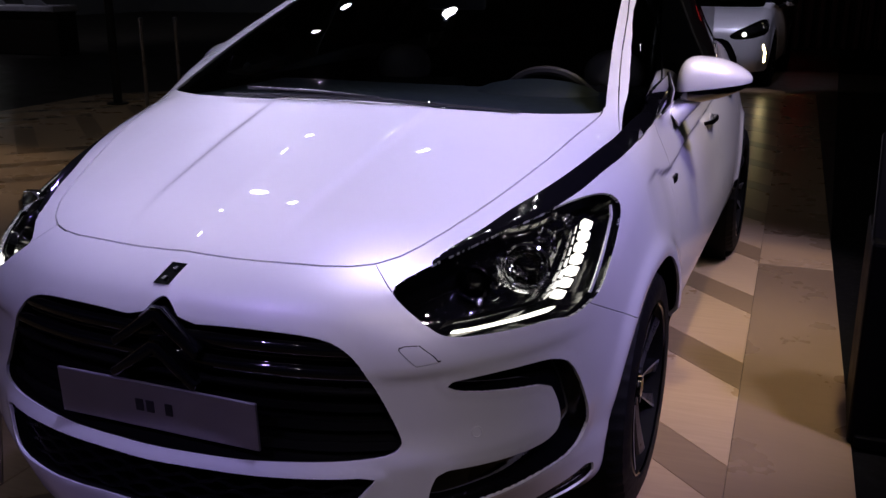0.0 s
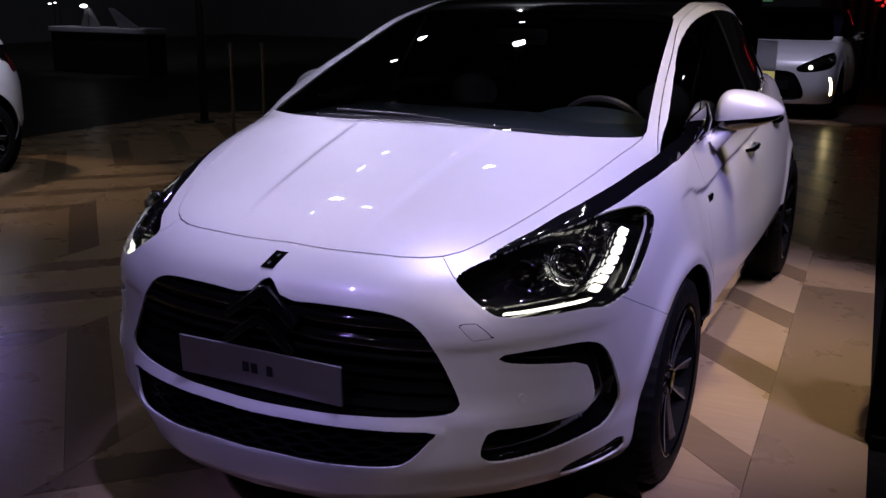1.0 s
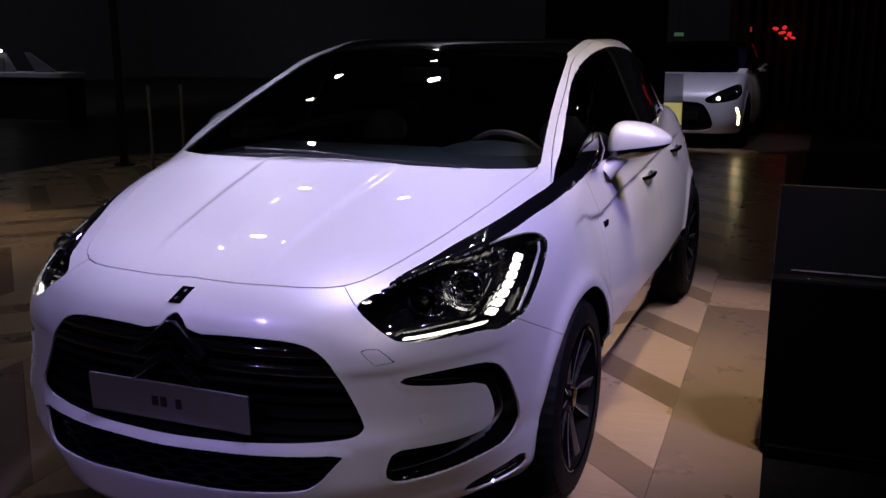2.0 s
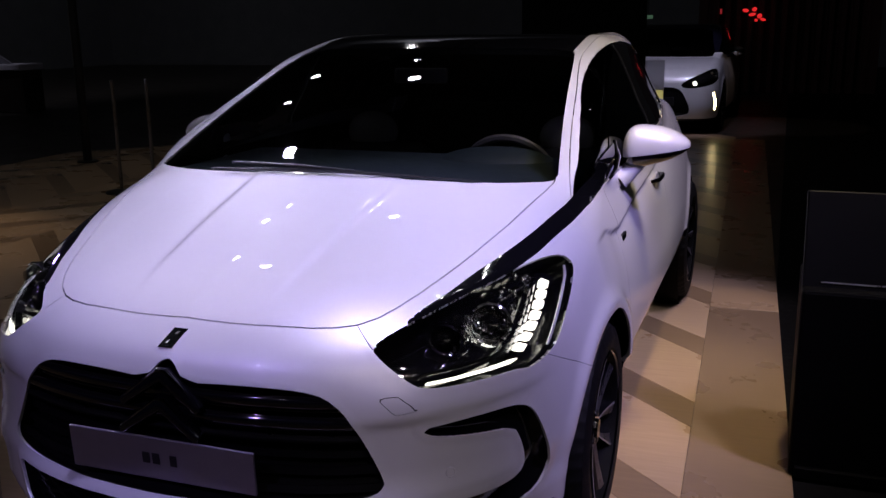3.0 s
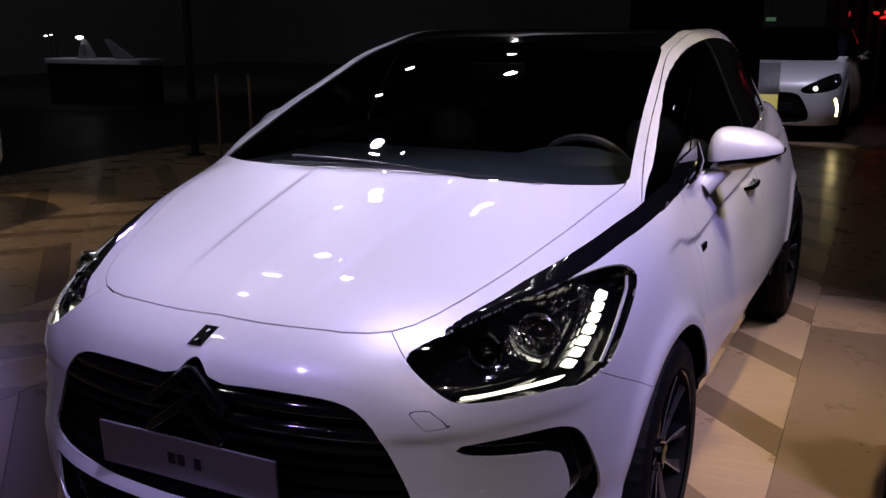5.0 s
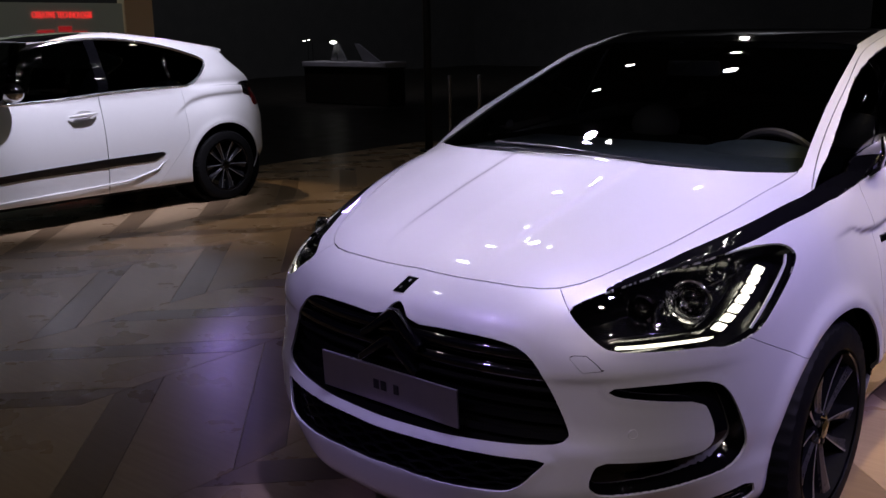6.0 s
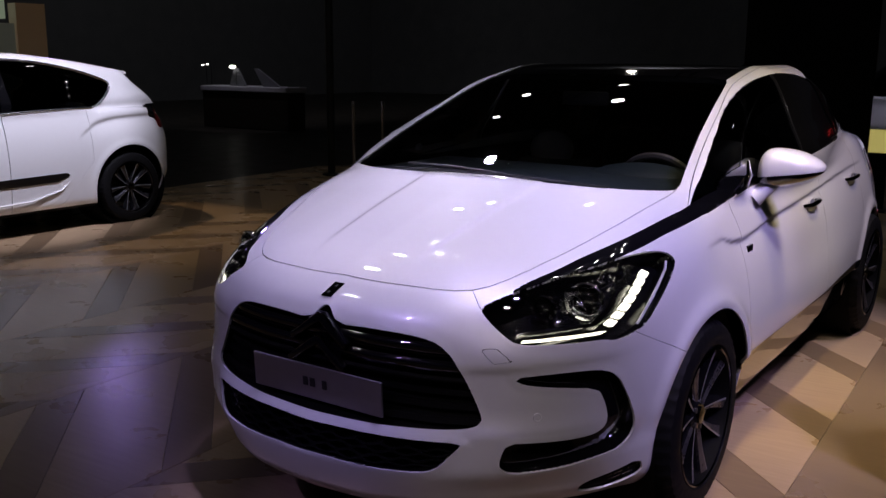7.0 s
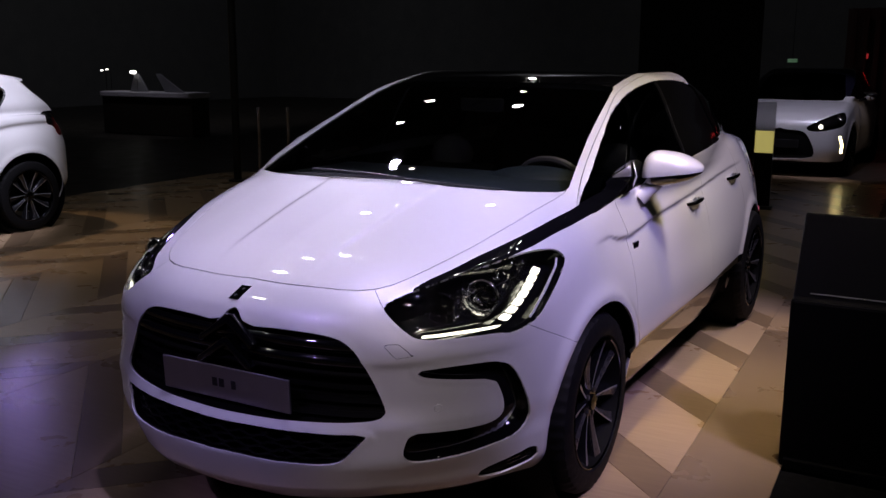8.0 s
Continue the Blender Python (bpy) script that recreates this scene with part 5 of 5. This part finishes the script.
def small_car():
    c = SMALL_CAR
    root = empty("car", pose(-0.34, 11.35, 0, 0, 0, -2), "small white car with black roof and lit daytime lamps", "car", "white cars on display")
    s = net(lambda x, y, z: car_field(c, x, y, z), (-1.0, -0.2, 0.1), (1.0, 4.1, 1.6), 0.025)
    for y0 in c["axles"]:
        _, s = s.cut(np.where(np.abs(s.v[:, 0]) > 0.5, np.hypot(s.v[:, 1] - y0, s.v[:, 2] - 0.32) - 0.36, 1.0))
        for sg in (-1, 1):
            part("wheel_house", lathe([(0.0, 0.358), (0.33, 0.362)], Matrix.Translation((0.47 if sg > 0 else -0.80, y0, 0.32)), 32), INNER_BLACK, root, "", True)
            wheel("wheel", root, (sg * 0.735, y0, 0.31), 0.31, 0.215, 0.20, sg < 0, 5, WHEEL_GREY, DARK_CHROME, WHEEL_GREY)
    under, s = s.cut(np.where(s.n[:, 2] < -0.3, s.v[:, 2] - 0.215, 1.0))
    skin("underbody", under, INNER_BLACK, root)
    screen, s = s.cut(top_shape(s, [(0, 0.90), (0.5, 0.95), (0.66, 1.05), (0.56, 1.5), (0.53, 1.72), (0, 1.70), (-0.3, 1.7), (-0.3, 0.9)], 1, 0.95))
    skin("windscreen", screen.moved(-0.003), SCREEN_GLASS, root)
    win, s = s.cut(side_shape(s, [(1.1, 1.03), (1.4, 1.18), (1.8, 1.36), (2.1, 1.41), (2.9, 1.38), (3.2, 1.1), (3.0, 1.03), (2.0, 1.0)], 1))
    for side in halves(win):
        skin("door_window", side.moved(-0.003), WINDOW, root)
    roof, s = s.cut(np.where(s.v[:, 1] > 0.9, 1.06 - s.v[:, 2], 1.0))
    skin("roof", roof, ROOF_BLUE, root, "glossy black roof")
    grille, s = s.cut(front_shape(s, [(-0.2, 0.645), (0.0, 0.67), (0.05, 0.645), (0.30, 0.635), (0.38, 0.55), (0.47, 0.36), (0.43, 0.26), (0.0, 0.24), (-0.2, 0.24)], 0, 1))
    skin("grille", grille.inset(0.012, 0.02), SATIN_BLACK, root)
    head, s = s.cut(front_shape(s, [(0.31, 0.655), (0.37, 0.72), (0.62, 0.825), (0.86, 0.885), (0.90, 0.82), (0.84, 0.70), (0.60, 0.640), (0.40, 0.62)], 25, 1))
    drl, s = s.cut(front_shape(s, [(0.74, 0.565), (0.775, 0.565), (0.825, 0.45), (0.825, 0.33), (0.785, 0.33), (0.785, 0.45)], 25, 0))
    for side in halves(head):
        lamp = new("headlamp")
        lamp.parent = root
        skin("lens", side.moved(-0.001), LENS, lamp)
        skin("housing", side.inset(0.012, 0.03), GLOSS_BLACK, lamp)
        u = turned(side, 25)[0]
        i = np.argmin((u - 0.5) ** 2 + (side.v[:, 2] - 0.68) ** 2)
        bm = bmesh.new()
        bmesh.ops.create_uvsphere(bm, u_segments=12, v_segments=8, radius=0.03, matrix=Matrix.Translation(Vector(side.v[i]) + Vector((0, 0.015, 0))))
        part("lamp_bulb", bm, LED, lamp, "lit lamp")
        i = np.argmin((u - 0.78) ** 2 + (side.v[:, 2] - 0.79) ** 2)
        part("reflector", lathe([(0.0, 0.055), (0.01, 0.05), (-0.01, 0.02), (-0.01, 0.0)], Matrix.Translation(Vector(side.v[i]) + Vector((0, 0.03, 0))) @ Matrix.Rotation(radians(-90), 4, "Z"), 20), CHROME, lamp)
    for side in halves(drl):
        skin("daytime_lamp", side.moved(0.002), LED_FAR, root, "lit vertical daytime lamp")
    bonnet, s = gap(s, top_shape(s, [(-0.3, 0.2), (0, 0.2), (0.4, 0.26), (0.60, 0.6), (0.66, 1.1), (-0.3, 1.1)], 1))
    skin("bonnet", bonnet.rim(0.01), PAINT, root)
    skin("body", s.rim(0.01), PAINT, root)
    shell = net(lambda x, y, z: car_field(c, x, y, z) + 0.03, (-1.0, -0.2, 0.1), (1.0, 4.1, 1.6), 0.06)
    for y0 in c["axles"]:
        _, shell = shell.cut(np.where(np.abs(shell.v[:, 0]) > 0.4, np.hypot(shell.v[:, 1] - y0, shell.v[:, 2] - 0.32) - 0.38, 1.0))
    _, shell = shell.cut(np.where(shell.v[:, 1] > 0.8, 1.0 - shell.v[:, 2], 1.0))
    skin("inner_shell", shell, INNER_BLACK, root)
    part("bonnet_badge", block(-0.02, 0.02, 0.075, 0.10, 0.70, 0.75, 0.004), DARK_CHROME, root)
    part("front_plate", block(-0.26, 0.26, -0.015, 0.0, 0.40, 0.51, 0.003), SATIN_BLACK, root)
    for sg in (1, -1):
        bm = bmesh.new()
        bmesh.ops.create_uvsphere(bm, u_segments=16, v_segments=10, radius=1, matrix=Matrix.LocRotScale((sg * 0.93, 1.42, 1.07), None, (0.10, 0.06, 0.065)))
        part("door_mirror", bm, CHROME, root, "", True)
        part("mirror_arm", tube([(sg * 0.78, 1.38, 1.0), (sg * 0.88, 1.41, 1.03)], 0.02, 8), GLOSS_BLACK, root)
    part("dashboard", block(-0.6, 0.6, 1.0, 1.5, 0.7, 0.98, 0.04), DASH, root)
    for x0 in (-0.34, 0.34):
        part("seat_back", block(x0 - 0.22, x0 + 0.22, 2.1, 2.25, 0.5, 1.22, 0.06), CLOTH, root)
    return root


def hall_things():
    # frosted pane beside the small car
    pane = empty("frosted_screen", Matrix(), "narrow frosted glass pane with added yellow glow patch", "screen")
    part("pane", block(-0.045, 0.15, 8.25, 8.262, 0.03, 1.13, 0.002), FROSTED, pane)
    # added glowing patch, stands in for the car lamp's light in the pane
    part("glow_patch", block(-0.042, 0.146, 8.236, 8.249, 0.60, 0.83, 0.004), PANE_GLOW_YELLOW, pane, "added yellow glow patch in place of lamp light in the pane")
    part("lower_panel", block(-0.042, 0.146, 8.238, 8.249, 0.035, 0.595, 0.004), STAND_BLACK, pane)
    part("foot", block(-0.06, 0.17, 8.20, 8.31, 0.0, 0.035, 0.004), SATIN_BLACK, pane)
    dark = empty("partition", Matrix(), "tall matt black partition beside the frosted pane", "partition")
    part("board", block(-1.35, -0.050, 8.24, 8.30, 0.0, 2.4, 0.004), STAND_BLACK, dark)
    part("foot", block(-1.37, -0.06, 8.15, 8.39, 0.0, 0.03, 0.004), STAND_BLACK, dark)
    # slim steel posts
    first = empty("barrier_post", pose(-4.56, 5.60, 0), "slim polished steel barrier post on round foot", "post", "barrier posts")
    part("pole", lathe([(0.02, 0.0), (0.02, 0.017), (1.0, 0.017), (1.03, 0.024), (1.06, 0.02), (1.065, 0.0)], Matrix.Rotation(radians(-90), 4, "Y"), 20), DARK_STEEL, first, "", True)
    part("foot", lathe([(0.0, 0.15), (0.012, 0.15), (0.022, 0.13), (0.03, 0.03), (0.03, 0.0)], Matrix.Rotation(radians(-90), 4, "Y"), 32), SATIN_BLACK, first, "", True)
    copy_thing(first, pose(-4.35, 5.82, 0))
    # black display stand
    stand = empty("display_stand", pose(1.79, 1.75, 0), "black display stand with dark flat screen on top", "stand")
    part("cabinet", block(-0.36, 0.40, -0.2, 0.2, 0.0, 0.67, 0.012), STAND_BLACK, stand)
    part("plinth", block(-0.34, 0.44, -0.22, 0.22, 0.0, 0.04, 0.004), STAND_BLACK, stand)
    scr = part("flat_screen", block(-0.36, 0.40, -0.015, 0.015, -0.17, 0.2, 0.008), SCREEN_OFF, stand)
    scr.matrix_local = pose(0, -0.06, 0.79, -28, 0, 0)
    part("screen_rim", block(-0.30, 0.34, -0.019, -0.0155, -0.13, -0.125), DARK_STEEL, scr)
    # far counter with small lamps
    far = empty("display_counter", pose(-11.75, 12.0, 0), "pale low counter with slanted panels in the dark", "counter")
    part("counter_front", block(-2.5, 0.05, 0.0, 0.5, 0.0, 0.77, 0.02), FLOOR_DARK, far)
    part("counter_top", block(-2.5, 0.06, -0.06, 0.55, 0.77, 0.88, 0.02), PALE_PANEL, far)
    for x0, lean in ((-1.75, 0.15), (-0.75, -0.25)):
        part("panel", prism([(x0, 0.88), (x0 + 0.5, 0.88), (x0 + 0.1 + lean, 1.25), (x0 + lean, 1.25)], lambda u, w, d: (u, 0.1 + d, w), 0.05), GREY_PANEL, far)
    for x0, z0, r in ((-2.45, 1.31, 0.035), (-2.30, 1.33, 0.03), (-1.53, 1.28, 0.075)):
        lampo = empty("counter_lamp", pose(-11.75 + x0, 12.0, z0), "small bright lamp above the counter", "lamp", "counter lamps")
        bm = bmesh.new()
        bmesh.ops.create_uvsphere(bm, u_segments=16, v_segments=8, radius=1, matrix=Matrix.LocRotScale(None, None, (r * 1.3, r * 0.6, r * 0.5)))
        part("bulb", bm, WHITE_GLOW, lampo, "", True)
        part("stem", tube([(0, 0.1, -z0 + 0.86), (0, 0.1, -0.05), (0, 0.0, 0.0)], 0.008, 6), SATIN_BLACK, lampo)
    # wall with red writing; its boards glow in place of light falling on them
    wall = empty("sign_wall", pose(-14, 6, 0), "display wall with boards made to glow dim grey-green and red lit writing", "sign")
    part("wall_board", block(-0.2, 0, -4.0, 1.62, 0.0, 2.05), GREY_BOARD_GLOW, wall)
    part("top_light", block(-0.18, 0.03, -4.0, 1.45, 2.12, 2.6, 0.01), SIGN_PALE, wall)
    part("side_board", block(-0.2, 0.04, 1.64, 2.2, 0.0, 2.4), TAN_BOARD_GLOW, wall)
    cu = bpy.data.curves.new("writing", "FONT")
    cu.body, cu.size, cu.extrude, cu.align_x = "CREATIVE TECHNOLOGIE", 0.145, 0.004, "LEFT"
    tmp = bpy.data.objects.new("writing", cu)
    scene.collection.objects.link(tmp)
    me = bpy.data.meshes.new_from_object(tmp.evaluated_get(bpy.context.evaluated_depsgraph_get()))
    bpy.data.objects.remove(tmp)
    me.materials.clear()
    me.materials.append(RED_GLOW)
    w = new("writing", me)
    w.parent = wall
    wide = max(v.co[0] for v in me.vertices)
    w.matrix_local = pose(0.012, -0.06, 1.80, 90, 0, 90) @ Matrix.Diagonal((1.08 / wide, 1, 1, 1))
    for y0, y1, z0, z1 in ((0.0, 0.30, 1.50, 1.60), (0.38, 0.62, 1.52, 1.66), (0.66, 0.9, 1.50, 1.58)):
        part("red_shape", block(0.005, 0.02, y0, y1, z0, z1, 0.003), RED_DIM, wall)
    # slats behind the small car, the red light put into their colour
    slats = empty("slat_wall", pose(1.2, 19.0, 0), "row of upright slats with dim red light put into their colour", "partition")
    for k in range(15):
        part("slat", block(-1.6 + 0.22 * k, -1.5 + 0.22 * k, 0, 0.08, 0.0, 2.6, 0.01), RED_LIT_SLAT, slats)
    part("back_board", block(-1.7, 1.8, 0.2, 0.25, 0, 2.6), RED_LIT_SLAT, slats)
    neon = empty("neon_sign", pose(0.60, 18.6, 0), "cluster of small glowing red lamps on a stand", "sign")
    for x0, z0, lx, lz, turn in ((-0.15, 1.66, 0.10, 0.035, 10), (0.02, 1.68, 0.08, 0.04, -25), (-0.02, 1.58, 0.12, 0.03, -10), (0.12, 1.55, 0.07, 0.05, 30), (0.06, 1.47, 0.05, 0.03, 0), (0.19, 1.48, 0.09, 0.028, 15)):
        bm = bmesh.new()
        bmesh.ops.create_uvsphere(bm, u_segments=12, v_segments=8, radius=1, matrix=pose(x0, 0, z0, 0, turn, 0) @ Matrix.Diagonal((0.6 * lx, 0.03, lz, 1)))
        part("lamp", bm, RED_GLOW, neon, "", True)
    part("tube", tube([(-0.62, 0, 1.60), (-0.62, 0, 1.70)], 0.02, 8), RED_DIM, neon, "", True)
    part("stem", tube([(0, 0.06, 0), (0, 0.06, 1.6)], 0.02, 8), SATIN_BLACK, neon)
    part("foot", block(-0.2, 0.2, -0.1, 0.2, 0, 0.03), SATIN_BLACK, neon)
    ex = empty("exit_sign", pose(-1.66, 20.0, 0), "small green exit sign on a thin rod", "sign")
    part("sign_box", block(-0.10, 0.10, 0, 0.05, 1.52, 1.60, 0.004), GREEN_GLOW, ex)
    part("rod", tube([(0, 0.02, 1.60), (0, 0.02, 7.0)], 0.01, 6), SATIN_BLACK, ex)
    # dark columns
    col = empty("column", pose(-6.3, 7.2, 0), "slim dark metal column reaching the ceiling", "column")
    part("shaft", lathe([(0.0, 0.05), (7.0, 0.05)], Matrix.Rotation(radians(-90), 4, "Y"), 24), COLUMN, col, "", True)
    part("base", lathe([(0.0, 0.12), (0.02, 0.12), (0.02, 0.05)], Matrix.Rotation(radians(-90), 4, "Y"), 24), COLUMN, col)


def stage_lamps():
    """The lamps of the rig, whose lenses show in the car's paint and glass."""
    bar = empty("lamp_truss", pose(-3.0, 3.0, 5.35), "black lighting truss hung below the ceiling", "truss")
    for dx, dz in ((-0.12, 0.0), (0.12, 0.0), (0.0, 0.2)):
        part("tube", tube([(dx, -5, dz), (dx, 8, dz)], 0.025, 8), STAND_BLACK, bar)
    for y in (-4, 7):
        part("hanger", tube([(0, y, 0.2), (0, y, 1.65)], 0.012, 6), STAND_BLACK, bar)
    first = None
    for x, y, r in RIG:
        m = pose(x, y, 5.0) @ Matrix.Diagonal((r, r, 1, 1))
        if first is None:
            first = empty("stage_lamp", m, "black stage lamp with bright lens hung from truss", "lamp", "stage lamps")
            part("can", lathe([(0.0, 0.115), (0.0, 0.13), (0.26, 0.13), (0.30, 0.06), (0.30, 0.0)], Matrix.Rotation(radians(-90), 4, "Y"), 6), STAND_BLACK, first)
            part("lens", lathe([(0.01, 0.0), (0.01, 0.118)], Matrix.Rotation(radians(-90), 4, "Y"), 6), LAMP_GLOW, first, "glowing hexagonal lens")
            part("rod", tube([(0, 0, 0.28), (0, 0, 2.0)], 0.015, 6), STAND_BLACK, first)
        else:
            lamp = copy_thing(first, pose(x, y, 5.0))
            lamp.scale = (r, r, 1)


floor = room()
large_car()
mid_car()
small_car()
hall_things()
stage_lamps()
floor_boards(floor)
